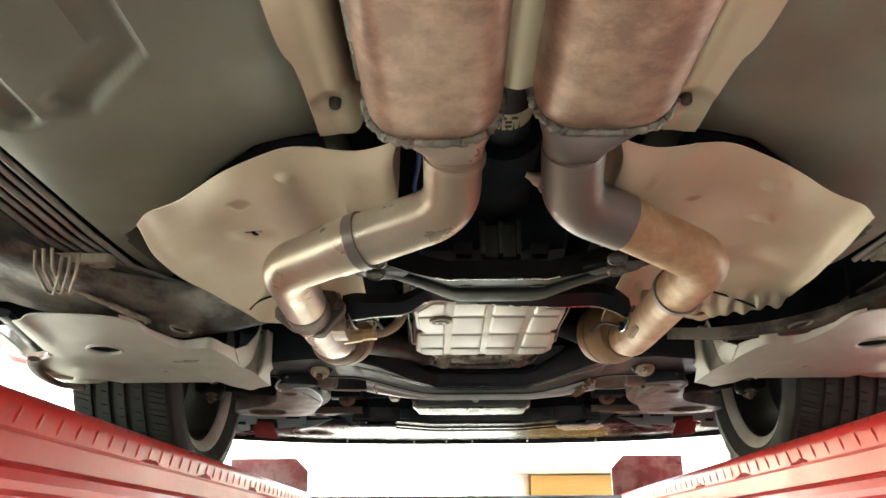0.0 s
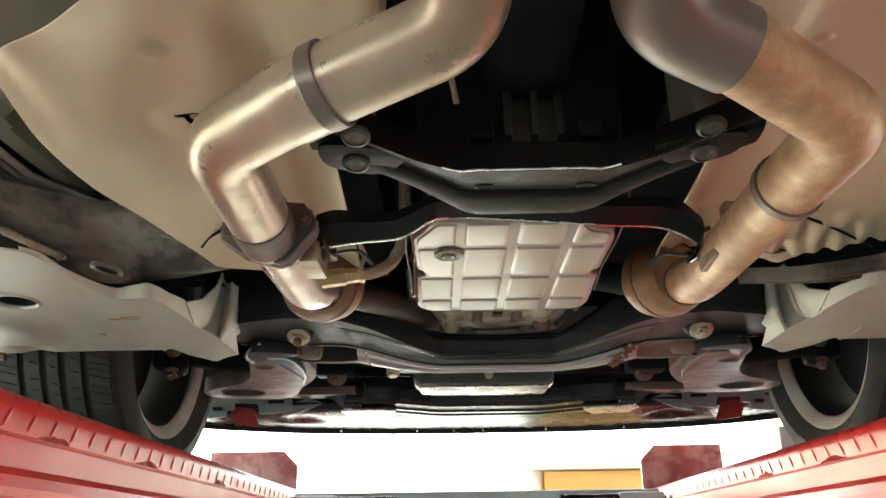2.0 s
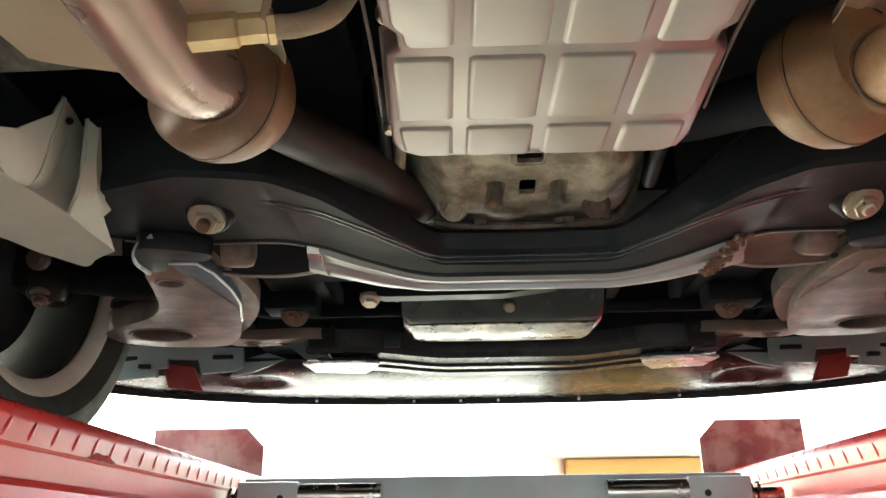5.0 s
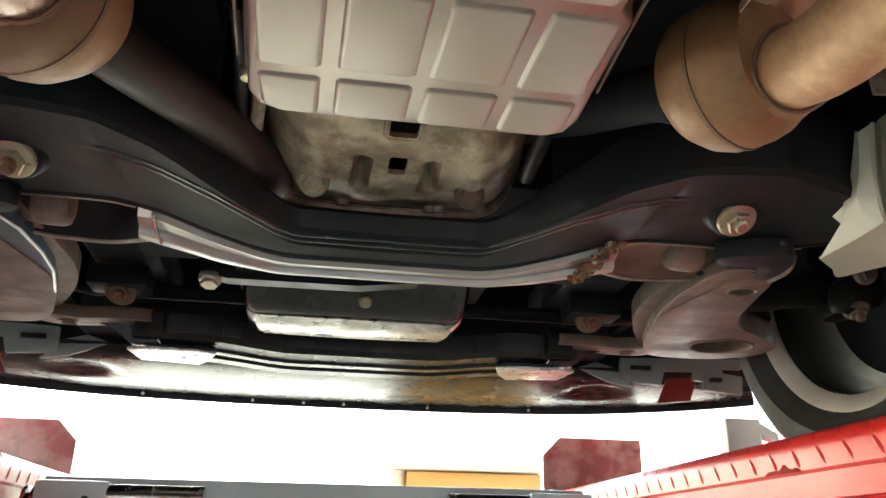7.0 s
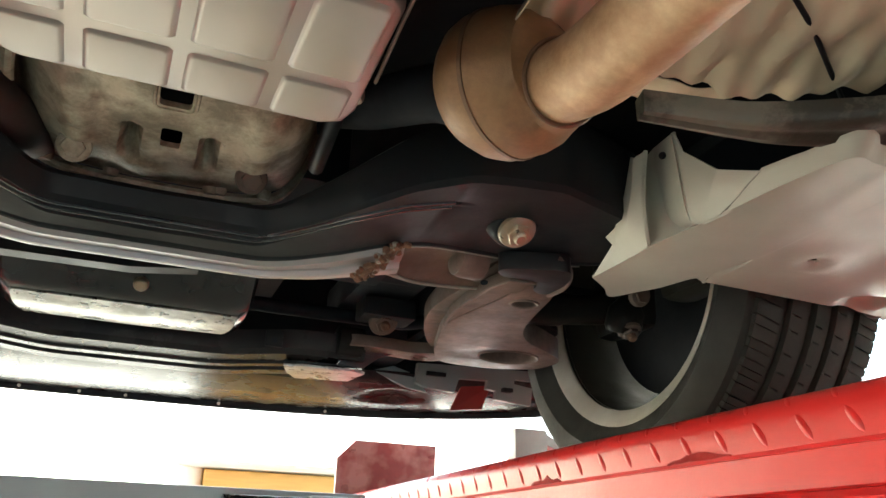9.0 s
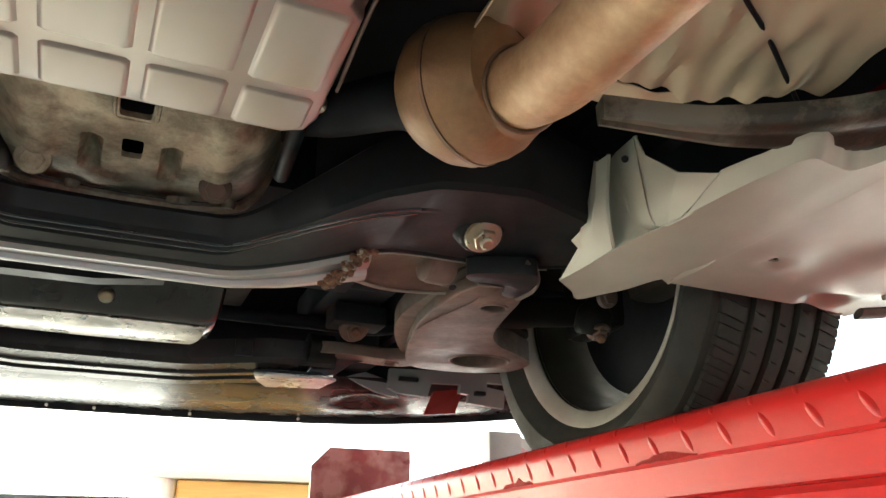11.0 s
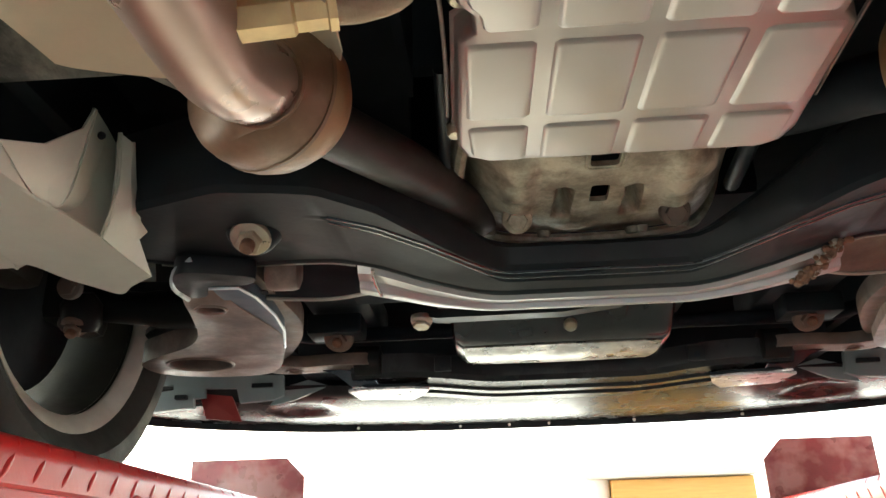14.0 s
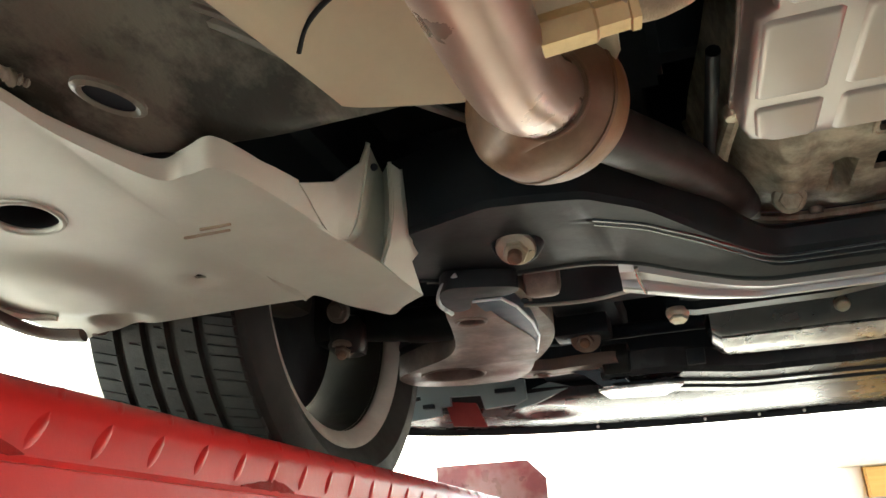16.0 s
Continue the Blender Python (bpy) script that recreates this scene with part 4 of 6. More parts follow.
# heat shields
for s in (-1, 1):
    rails = [sided(s, r) for r in (
        [(-0.440, 1.155, 1.912), (-0.476, 1.31, 1.928), (-0.482, 1.42, 1.938), (-0.462, 1.55, 1.946), (-0.433, 1.735, 1.955)],
        [(-0.425, 1.147, 1.925), (-0.458, 1.31, 1.948), (-0.462, 1.42, 1.955), (-0.445, 1.55, 1.962), (-0.42, 1.742, 1.958)],
        [(-0.383, 1.134, 1.935), (-0.405, 1.30, 1.964), (-0.41, 1.45, 1.974), (-0.40, 1.60, 1.976), (-0.39, 1.745, 1.958)],
        [(-0.325, 1.108, 1.958), (-0.322, 1.22, 1.962), (-0.332, 1.42, 1.984), (-0.335, 1.6, 1.995), (-0.34, 1.745, 1.966)],
        [(-0.257, 1.069, 1.964), (-0.252, 1.18, 1.964), (-0.262, 1.36, 1.984), (-0.272, 1.6, 1.998), (-0.28, 1.74, 1.976)],
        [(-0.215, 1.062, 1.963), (-0.208, 1.16, 1.953), (-0.212, 1.32, 1.962), (-0.222, 1.52, 1.965), (-0.228, 1.72, 1.955)],
        [(-0.203, 1.061, 1.961), (-0.194, 1.16, 1.946), (-0.198, 1.31, 1.944), (-0.206, 1.5, 1.943), (-0.214, 1.705, 1.940)])]
    if s < 0:
        for r, (y, z) in zip(rails, ((1.738, 1.953), (1.745, 1.953), (1.757, 1.954), (1.775, 1.955), (1.785, 1.956), (1.76, 1.948), (1.73, 1.940))):
            r[-1] = (r[-1][0], y, z)
    if s > 0:
        rails[0] = [(0.440, 1.155, 1.912), (0.480, 1.31, 1.928), (0.500, 1.42, 1.938), (0.520, 1.55, 1.948), (0.535, 1.685, 1.957)]
        rails[1] = [(0.425, 1.147, 1.925), (0.462, 1.31, 1.948), (0.480, 1.42, 1.955), (0.495, 1.55, 1.962), (0.505, 1.708, 1.960)]
        rails[2] = [(0.383, 1.134, 1.935), (0.405, 1.30, 1.964), (0.425, 1.45, 1.974), (0.430, 1.60, 1.972), (0.435, 1.738, 1.958)]
    dents = [(-0.261, 1.1315, 0.010, 0.007), (-0.334, 1.206, 0.011, 0.008), (-0.354, 1.345, 0.028, -0.004)]
    if s > 0:
        dents = [(0.252, 1.22, 0.008, 0.004), (0.332, 1.16, 0.013, 0.009), (0.360, 1.272, 0.016, 0.008), (0.375, 1.278, 0.010, 0.006), (0.40, 1.45, 0.04, -0.005)]
    def creases(x, y, s=s):
        k = max(0.0, min(1.0, (y - 1.60) / 0.05)) if s > 0 else 0.0
        return k * (0.0055 * math.sin(x * 95 + y * 40) * math.cos(x * 31 - y * 22) + 0.003 * math.sin(x * 210 - y * 60)) + 0.0012 * math.sin(x * 37 + 1.3) * math.sin(y * 29)

    hs = part("heat_shield", surface(rails, 170, 110, 0.0012, bumps=dents, holes=[(-0.351, 1.354, 0.0045, 0.011, 4), (-0.351, 1.345, 0.013, 0.0045, 4)] if s < 0 else (), shape=creases), M["shield"], car, "dull tan aluminium heat shield with pressed dimples")
    seam = [(-0.375, 1.632, 1.974), (-0.400, 1.640, 1.969), (-0.420, 1.652, 1.964), (-0.434, 1.668, 1.957)] if s < 0 else [(0.372, 1.605, 1.982), (0.393, 1.625, 1.972), (0.440, 1.650, 1.966), (0.490, 1.680, 1.958), (0.524, 1.700, 1.952)]
    part("shield_seam", tube(spline(seam, 24), 0.0022, 8), M["satin"], hs, "dark open seam")
    wing = [sided(s, r) for r in (
        [(-0.213, 1.062, 1.9625), (-0.209, 1.09, 1.952), (-0.206, 1.165, 1.9485), (-0.206, 1.25, 1.9470)],
        [(-0.165, 1.061, 1.958), (-0.168, 1.09, 1.944), (-0.168, 1.165, 1.940), (-0.170, 1.25, 1.940)],
        [(-0.122, 1.035, 1.957), (-0.131, 1.07, 1.939), (-0.132, 1.165, 1.934), (-0.150, 1.24, 1.936)],
        [(-0.118, 1.030, 1.975), (-0.126, 1.06, 1.962), (-0.127, 1.165, 1.958), (-0.147, 1.24, 1.958)],
        [(-0.117, 1.03, 2.07), (-0.124, 1.06, 2.07), (-0.125, 1.165, 2.07), (-0.146, 1.24, 2.07)])]
    part("shield_wing", surface(wing, 16, 30, 0.0012, bumps=[(s * 0.175, 1.121, 0.006, 0.004)]), M["shield"], hs)
    # crinkled front end, with a seam line
    crin = [sided(s, r) for r in (
        [(-0.434, 1.736, 1.9565), (-0.40, 1.745, 1.960), (-0.34, 1.748, 1.968), (-0.28, 1.744, 1.977)],
        [(-0.445, 1.775, 1.962), (-0.405, 1.79, 1.966), (-0.35, 1.79, 1.985), (-0.29, 1.785, 1.99)],
        [(-0.44, 1.80, 1.985), (-0.40, 1.815, 1.99), (-0.35, 1.815, 2.01), (-0.30, 1.81, 2.02)])]
    if s > 0:
        part("shield_end", surface(crin, 40, 14, 0.0012, shape=lambda x, y, s=s: (0.004 if s > 0 else 0.0005) * math.sin(x * 130) * math.sin(y * 90 + x * 40)), M["shield"], hs)
    # side shield along the muffler
    mus = [sided(s, r) for r in (
        [(-0.213, -0.4, 1.968), (-0.213, 0.60, 1.968), (-0.217, 0.855, 1.968), (-0.208, 0.915, 1.968), (-0.206, 0.98, 1.970), (-0.206, 1.052, 1.972)],
        [(-0.190, -0.4, 1.974), (-0.190, 0.60, 1.974), (-0.192, 0.855, 1.974), (-0.190, 0.915, 1.974), (-0.188, 0.98, 1.975), (-0.186, 1.056, 1.977)],
        [(-0.168, -0.4, 1.985), (-0.168, 0.60, 1.985), (-0.168, 0.855, 1.985), (-0.168, 0.915, 1.985), (-0.168, 0.98, 1.985), (-0.160, 1.05, 1.985)],
        [(-0.160, -0.4, 2.06), (-0.160, 0.60, 2.06), (-0.160, 0.855, 2.06), (-0.160, 0.915, 2.06), (-0.158, 0.98, 2.06), (-0.150, 1.03, 2.06)])]
    ms = part("muffler_shield", surface(mus, 70, 26, 0.0012, bumps=[(s * 0.184, 0.992, 0.019, -0.010), (s * 0.19, 0.80, 0.03, 0.004)]), M["shield"], car, "dull tan aluminium muffler side shield")
    bolt(ms, (s * 0.182, 0.998, 1.981), (0, 0, -1), 0.0045, 0.0065, 0, M["flange"])

# prop shaft, its label, and the strip between the mufflers
shaft = part("prop_shaft", tube([(0.006, -0.8, 2.06), (0.006, 1.0, 2.052), (0.006, 1.30, 2.05)], 0.033, 28), M["satin"], car, "black prop shaft with a paper label")
lab = part("paper_label", turned([(0.0336, 0), (0.0336, 0.036)], 36, axis_pose((0.006, 1.090, 2.0518), (0, 1, 0))), M["label"], shaft, "yellowed paper label round the shaft")
for k, (a, y) in enumerate(((-1.35, 1.096), (-1.75, 1.096), (-1.55, 1.104), (-1.55, 1.114))):
    part("print_bar", box((0.006 + 0.034 * math.cos(a) - 0.004, y, 2.0518 + 0.034 * math.sin(a) - 0.0006), (0.006 + 0.034 * math.cos(a) + 0.004, y + 0.004, 2.0518 + 0.034 * math.sin(a) + 0.0003)), M["ink"], lab)
strip = [[(-0.010, -0.4, 1.990), (-0.009, 0.6, 1.990), (-0.008, 0.985, 1.990)], [(0.008, -0.4, 1.986), (0.008, 0.6, 1.986), (0.008, 0.985, 1.986)], [(0.024, -0.4, 1.990), (0.024, 0.6, 1.990), (0.024, 0.985, 1.990)]]
part("tunnel_strip", surface(strip, 20, 8, 0.002), M["shield"], car, "tan shield strip between the mufflers")

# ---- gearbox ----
# casing colour is darkened to stand for tunnel shade
gb = part("gearbox", box((-0.115, 1.38, 1.955), (0.115, 1.86, 2.2), 0.03), M["dark"], car, "gearbox casing, near-black for the shade around it")
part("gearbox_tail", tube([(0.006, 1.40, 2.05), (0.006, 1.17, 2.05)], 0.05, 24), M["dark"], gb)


def sump():
    """Sheet sump with a cut rear corner, notches at the sides and raised pads in four columns and four rows."""
    zb, zt = 1.9135, 1.942
    out = [(-0.098, 1.490), (0.074, 1.492), (0.090, 1.512), (0.108, 1.520), (0.122, 1.530), (0.128, 1.560), (0.127, 1.665), (0.118, 1.674), (0.118, 1.688), (0.129, 1.700), (0.134, 1.832), (0.128, 1.853), (0.112, 1.862),
           (-0.112, 1.861), (-0.130, 1.853), (-0.137, 1.834), (-0.130, 1.695), (-0.119, 1.686), (-0.119, 1.668), (-0.129, 1.655), (-0.128, 1.545), (-0.113, 1.520), (-0.106, 1.500)]
    loops = [[(x * k, 1.67 + (y - 1.67) * k, z) for x, y in out] for k, z in ((0.972, zb), (0.992, zb + 0.002), (1.0, zb + 0.006), (1.01, zt - 0.006), (1.02, zt - 0.004), (1.035, zt - 0.003), (1.035, zt))]
    pan = part("gearbox_sump", rings(bmesh.new(), loops), M["tpan"], gb, "silver-grey pressed steel gearbox sump with a grid of pads", 50)
    xs = [(-0.118, -0.127, -0.074, -0.084), (-0.058, -0.067, -0.008, -0.012), (0.008, 0.003, 0.061, 0.056), (0.077, 0.071, 0.117, 0.122)]
    ys = [(1.498, 1.562), (1.580, 1.681), (1.698, 1.787), (1.804, 1.853)]
    for r, (ya, yb) in enumerate(ys):
        for c, (xa0, xa1, xb0, xb1) in enumerate(xs):
            def xat(x0, x1, y):
                return x0 + (x1 - x0) * (y - 1.49) / 0.36
            quad = [(xat(xa0, xa1, ya), ya), (xat(xb0, xb1, ya), ya), (xat(xb0, xb1, yb), yb), (xat(xa0, xa1, yb), yb)]
            if r == 0 and c == 0:
                quad = [(-0.095, ya), quad[1], quad[2], (-0.120, yb), (-0.120, 1.545), (-0.106, 1.52)]
            if r == 0 and c == 3:
                quad = [quad[0], (0.083, ya + 0.012), (0.092, 1.524), (0.116, 1.532), (0.119, yb), quad[3]]
            if r == 1 and c == 0:
                quad = [quad[0], quad[1], quad[2], (-0.111, yb), (-0.113, 1.664), (-0.120, 1.655)]
            if r == 1 and c == 3:
                quad = [quad[0], quad[1], (0.118, 1.66), (0.110, 1.668), (0.110, yb), quad[3]]
            if r == 3 and c == 0:
                quad = [quad[0], quad[1], quad[2], (-0.112, yb), (-0.124, 1.845)]
            if r == 3 and c == 3:
                quad = [quad[0], quad[1], (0.122, 1.845), (0.110, yb), quad[3]]
            cx, cy = sum(p[0] for p in quad) / len(quad), sum(p[1] for p in quad) / len(quad)
            q2 = []
            for i, p in enumerate(quad):
                a, b = np.array(quad[i - 1]), np.array(quad[(i + 1) % len(quad)])
                p = np.array(p)
                for e in (a, b):
                    d = e - p
                    q2.append(tuple(p + d / np.linalg.norm(d) * min(0.003, np.linalg.norm(d) * 0.3)))
            hx_, hy_ = max(abs(x - cx) for x, y in q2), max(abs(y - cy) for x, y in q2)
            bm = rings(bmesh.new(), [[(cx + (x - cx) * (1 - g / hx_), cy + (y - cy) * (1 - g / hy_), zb - h) for x, y in q2] for g, h in ((-0.0034, -0.0006), (-0.0024, 0.0002), (-0.0012, 0.0014), (0.0002, 0.0022), (0.0018, 0.0025))])
            part("sump_pad", bm, M["tpan"], pan, "", 60)
    plug = part("drain_plug", turned([(0.019, -0.001), (0.019, 0.003), (0.016, 0.0035), (0.013, 0.0015), (0.009, 0.0015), (0.009, 0.005), (0.0045, 0.005), (0.004, 0.001)], 26, axis_pose((-0.083, 1.593, zb - 0.0025), (0, 0, -1))), M["cast"], pan, "drain plug in a round recess")
    part("plug_recess", turned([(0.0155, 0.0), (0.0155, 0.0037), (0.0100, 0.0037), (0.0095, 0.0)], 26, axis_pose((-0.083, 1.593, zb - 0.0025), (0, 0, -1))), M["satin"], plug, "dark recess ring")
    part("plug_socket", turned([(0.0042, 0.0), (0.0042, 0.0057)], 6, axis_pose((-0.083, 1.593, zb - 0.0025), (0, 0, -1))), M["satin"], plug, "", 20)
    for x, y in ((-0.127, 1.676), (0.126, 1.68), (-0.139, 1.846), (0.136, 1.845), (-0.125, 1.51), (0.12, 1.505)):
        bolt(pan, (x, y, zt - 0.003), (0, 0, -1), 0.006, 0.008, 0, M["zinc"])
    # thin wire clipped to the sump edge
    part("edge_wire", tube(spline([(-0.128, 1.47, 1.945), (-0.134, 1.53, 1.925), (-0.139, 1.60, 1.922), (-0.139, 1.70, 1.92), (-0.143, 1.80, 1.925)], 14), 0.0016, 6), M["bare"], pan)
    part("edge_wire", tube(spline([(0.128, 1.46, 1.935), (0.132, 1.51, 1.925), (0.134, 1.58, 1.922), (0.131, 1.68, 1.92), (0.140, 1.80, 1.925)], 14), 0.0016, 6), M["bare"], pan)


sump()


def bell():
    """Cast bell housing between the sump and the engine, with bolt bosses, ribs and two square openings."""
    rails = []
    for k, (x, z) in enumerate(((-0.165, 2.08), (-0.150, 2.01), (-0.132, 1.972), (-0.105, 1.953), (-0.05, 1.946), (0.0, 1.945), (0.05, 1.946), (0.105, 1.953), (0.132, 1.972), (0.150, 2.01), (0.165, 2.08))):
        rails.append([(x * 0.80, 1.84, z + 0.012), (x * 0.88, 1.94, z + 0.004), (x * 0.97, 2.03, z), (x * 1.0, 2.085, z + 0.001), (x * 1.0, 2.105, z + 0.003)])
    knobs = [(sx * 0.084, y, 0.019, 0.0075) for sx in (-1, 1) for y in (2.036, 2.012, 1.985, 1.955)] + [(sx * 0.036, y, 0.0080, -0.026) for sx in (-1, 1) for y in (2.048, 2.038, 2.026, 2.012, 1.998)] + [(-0.02, 2.075, 0.02, 0.004), (0.122, 1.97, 0.025, 0.006), (0.115, 1.94, 0.02, -0.005)]
    b = part("bell_housing", surface(rails, 110, 140, 0.006, bumps=knobs, holes=[(0.0, 2.001, 0.0095, 0.0175, 8), (-0.001, 1.926, 0.014, 0.020, 8)]), M["cast"], gb, "oil-stained cast aluminium bell housing")
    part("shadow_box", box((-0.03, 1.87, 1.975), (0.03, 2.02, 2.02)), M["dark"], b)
    edge = [(-0.165, 2.107, 2.085), (-0.150, 2.107, 2.01), (-0.130, 2.108, 1.966), (-0.104, 2.109, 1.949), (-0.04, 2.110, 1.943), (0.04, 2.110, 1.943), (0.104, 2.109, 1.949), (0.130, 2.108, 1.966), (0.150, 2.107, 2.01), (0.165, 2.107, 2.085)]
    part("joint_rim", tube(spline(edge, 60), 0.006, 8), M["cast"], b)
    for x in (-0.084, 0.083):
        bolt(b, (x, 2.040, 1.9390), (0, -0.8, -0.6), 0.0115, 0.0165, 0, M["cast"] if x < 0 else M["flange"])
    for x in (-0.052, 0.048, 0.058, -0.115, 0.105):
        bolt(b, (x, 2.101, 1.944 + abs(x) * 0.08), (0, 0.2, -1), 0.006, 0.008, 0, M["cast"])
    for x, y, rx, ry in ((-0.001, 1.926, 0.018, 0.025),):
        part("opening_rim", tube([(x + rx * math.copysign(abs(math.cos(a)) ** 0.3, math.cos(a)), y + ry * math.copysign(abs(math.sin(a)) ** 0.3, math.sin(a)), 1.9455 + (2.0 - y) * 0.05) for a in np.linspace(0, 2 * math.pi, 40)], 0.0022, 6), M["cast"], b)
    part("side_rib", tube(spline([(-0.125, 1.86, 1.968), (-0.14, 1.95, 1.968), (-0.15, 2.05, 1.972)], 10), 0.007, 8), M["cast"], b)
    part("cooler_pipe", tube(spline([(-0.148, 1.80, 1.97), (-0.152, 1.90, 1.967), (-0.158, 2.0, 1.962), (-0.165, 2.12, 1.965)], 16), 0.006, 10), M["satin"], b)
    part("cooler_pipe", tube(spline([(0.135, 1.86, 1.975), (0.142, 1.95, 1.97), (0.15, 2.05, 1.972)], 14), 0.009, 10), M["satin"], b)


bell()
# engine block bulk above, its shade put into the near-black colour
part("engine_block", box((-0.21, 2.12, 1.99), (0.21, 2.62, 2.28), 0.02), M["dark"], car, "engine block, near-black for the shade around it")

# rear gearbox mount, its colour darkened for the shade of the tunnel
mt = part("gearbox_mount", box((-0.020, 1.325, 1.928), (0.036, 1.345, 1.978), 0.003), M["rim_dark"], car, "cast gearbox mount with three fins, darkened for shade")
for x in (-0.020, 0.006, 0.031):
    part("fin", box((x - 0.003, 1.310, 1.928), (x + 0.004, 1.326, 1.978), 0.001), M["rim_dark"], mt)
for x in (-0.046, 0.062):
    part("lug", box((x - 0.012, 1.318, 1.930), (x + 0.012, 1.34, 1.948), 0.003), M["xmember"], mt)


# ---- gearbox crossmember ----
XM = [(0.0, 1.309, 1.431), (0.052, 1.309, 1.431), (0.070, 1.312, 1.420), (0.113, 1.290, 1.366), (0.152, 1.258, 1.330), (0.185, 1.228, 1.302), (0.205, 1.212, 1.288)]
XM_FOLD = [(0.0, 0.030), (-0.008, 0.005), (0.012, 0.001), (0.06, 0.002), (0.38, 0.0085), (0.46, 0.0105), (0.505, 0.0098), (0.54, 0.0070), (0.62, 0.0048), (0.80, 0.0036), (0.92, 0.0046), (0.975, 0.008), (1.0, 0.030)]


def xm_edges(x):
    u = abs(x)
    xs_ = [q[0] for q in XM]
    return float(np.interp(u, xs_, [q[1] for q in XM])), float(np.interp(u, xs_, [q[2] for q in XM])), 1.888 + 0.008 * max(0.0, u - 0.06) / 0.14


loops = []
for x in np.linspace(-0.205, 0.205, 83):
    ya, yb, z = xm_edges(x - 0.004)
    loops.append([(x, ya + (yb - ya) * u, z + d) for u, d in XM_FOLD])
xm = part("crossmember", rings(bmesh.new(), loops), M["xmember"], car, "black pressed steel gearbox crossmember", 25)
part("edge_strip", tube([(x, xm_edges(x)[0] - 0.001, xm_edges(x)[2] + 0.002) for x in np.linspace(-0.085, 0.085, 21)], 0.0012, 6), M["edge"], xm)
for x in (-0.043, 0.060):
    part("hole_cup", turned([(0.0105, -0.0005), (0.0105, 0.0012), (0.0085, 0.0016), (0.008, -0.0004)], 20, axis_pose((x, 1.360, 1.8968), (0, 0.15, -1)) @ Matrix.Diagonal((0.95, 0.75, 1, 1))), M["satin"], xm)
    # hole depth is only a dark-coloured disc
    part("hole", turned([(0.0085, -0.0004), (0.0085, 0.0008)], 20, axis_pose((x, 1.360, 1.8968), (0, 0.15, -1)) @ Matrix.Diagonal((0.95, 0.75, 1, 1))), M["dark"], xm)
for s, pts in ((-1, ((-0.159, 1.243), (-0.166, 1.300))), (1, ((0.150, 1.238), (0.160, 1.292)))):
    x, y = pts[1]
    part("mount_pad", slab(rounded([(x - s * 0.045, y - 0.012), (x, y - 0.03), (x + s * 0.03, y - 0.03), (x + s * 0.028, y + 0.008), (x - s * 0.01, y + 0.028), (x - s * 0.035, y + 0.018)], 30), [], 1.8975, 1.904), M["xmember"], xm)
    for (x, y), z in zip(pts, (1.8935, 1.8965)):
        part("bolt_cap", turned([(0.013, -0.001), (0.013, 0.003), (0.010, 0.0045), (0.0095, 0.003), (0.006, 0.003)], 22, axis_pose((x, y, z), (0, -0.2, -1))), M["rail"], xm, "dusty round bolt cap")
    part("tunnel_bracket", box((min(s * 0.155, s * 0.20), 1.295, 1.925), (max(s * 0.155, s * 0.20), 1.375, 2.05), 0.012), M["pan_grey"], car)

# black hanger bar that carries both pipes
hb = bmesh.new()
low = [(-0.238, 1.5, 1.888), (-0.215, 1.488, 1.8856), (-0.18, 1.488, 1.89), (-0.146, 1.488, 1.8925), (-0.1259, 1.487, 1.8994), (-0.1053, 1.48, 1.9098), (-0.0873, 1.465, 1.9088), (-0.0443, 1.444, 1.8986), (0.013, 1.442, 1.8936), (0.0549, 1.448, 1.893), (0.1064, 1.472, 1.8985), (0.1641, 1.503, 1.9082), (0.196, 1.512, 1.9025), (0.226, 1.53, 1.893)]
rise = (0.037, 0.040, 0.033, 0.030, 0.030, 0.026, 0.023, 0.023, 0.023, 0.025, 0.030, 0.034, 0.038, 0.032)
top = [(x, y - 0.012, z + h) for (x, y, z), h in zip(low, rise)]
a, b = spline(top, 66), spline(low, 66)
mid = [(p * 0.5 + q * 0.5) + np.array((0, -0.012, 0)) for p, q in zip(a, b)]
rings(hb, [[p, m_, q, q + np.array((0, 0.003, 0)), m_ + np.array((0, 0.003, 0)), p + np.array((0, 0.003, 0))] for p, m_, q in zip(a, mid, b)])
hbar = part("hanger_bar", hb, M["satin"], car, "black pressed hanger bar with bright lower edge")
part("bright_edge", tube([q + np.array((0, 0.0015, 0)) for q in b[2:-2]], 0.0016, 6), M["edge"], hbar)
for s, x, y in ((-1, -0.240, 1.515), (1, 0.236, 1.548)):
    part("bushing", turned([(0.010, -0.010), (0.013, -0.008), (0.013, 0.008), (0.010, 0.010)], 20, axis_pose((x, y, 1.890), (1, 0, 0))), M["satin"], hbar)
    part("hook", tube(bent([(x - s * 0.002, y - 0.024, 1.913), (x - s * 0.012, y - 0.026, 1.908), (x - s * 0.014, y - 0.024, 1.890), (x - s * 0.020, y - 0.020, 1.876), (x - s * 0.026, y - 0.016, 1.873)], 0.008), 0.0052, 10, 0.6), M["chrome"], hbar, "bright bent hook")
    part("nut", turned([(0.008, 0), (0.008, 0.008)], 6, axis_pose((x - s * 0.014, y + 0.01, 1.888), (-s, 0, 0))), M["satin"], hbar, "", 20)
    part("strap", tube(spline([(x - s * 0.02, y + 0.01, 1.89), (x - s * 0.045, y + 0.03, 1.90), (x - s * 0.06, y + 0.06, 1.893)], 10), 0.004, 8, 0.5), M["satin"], hbar)

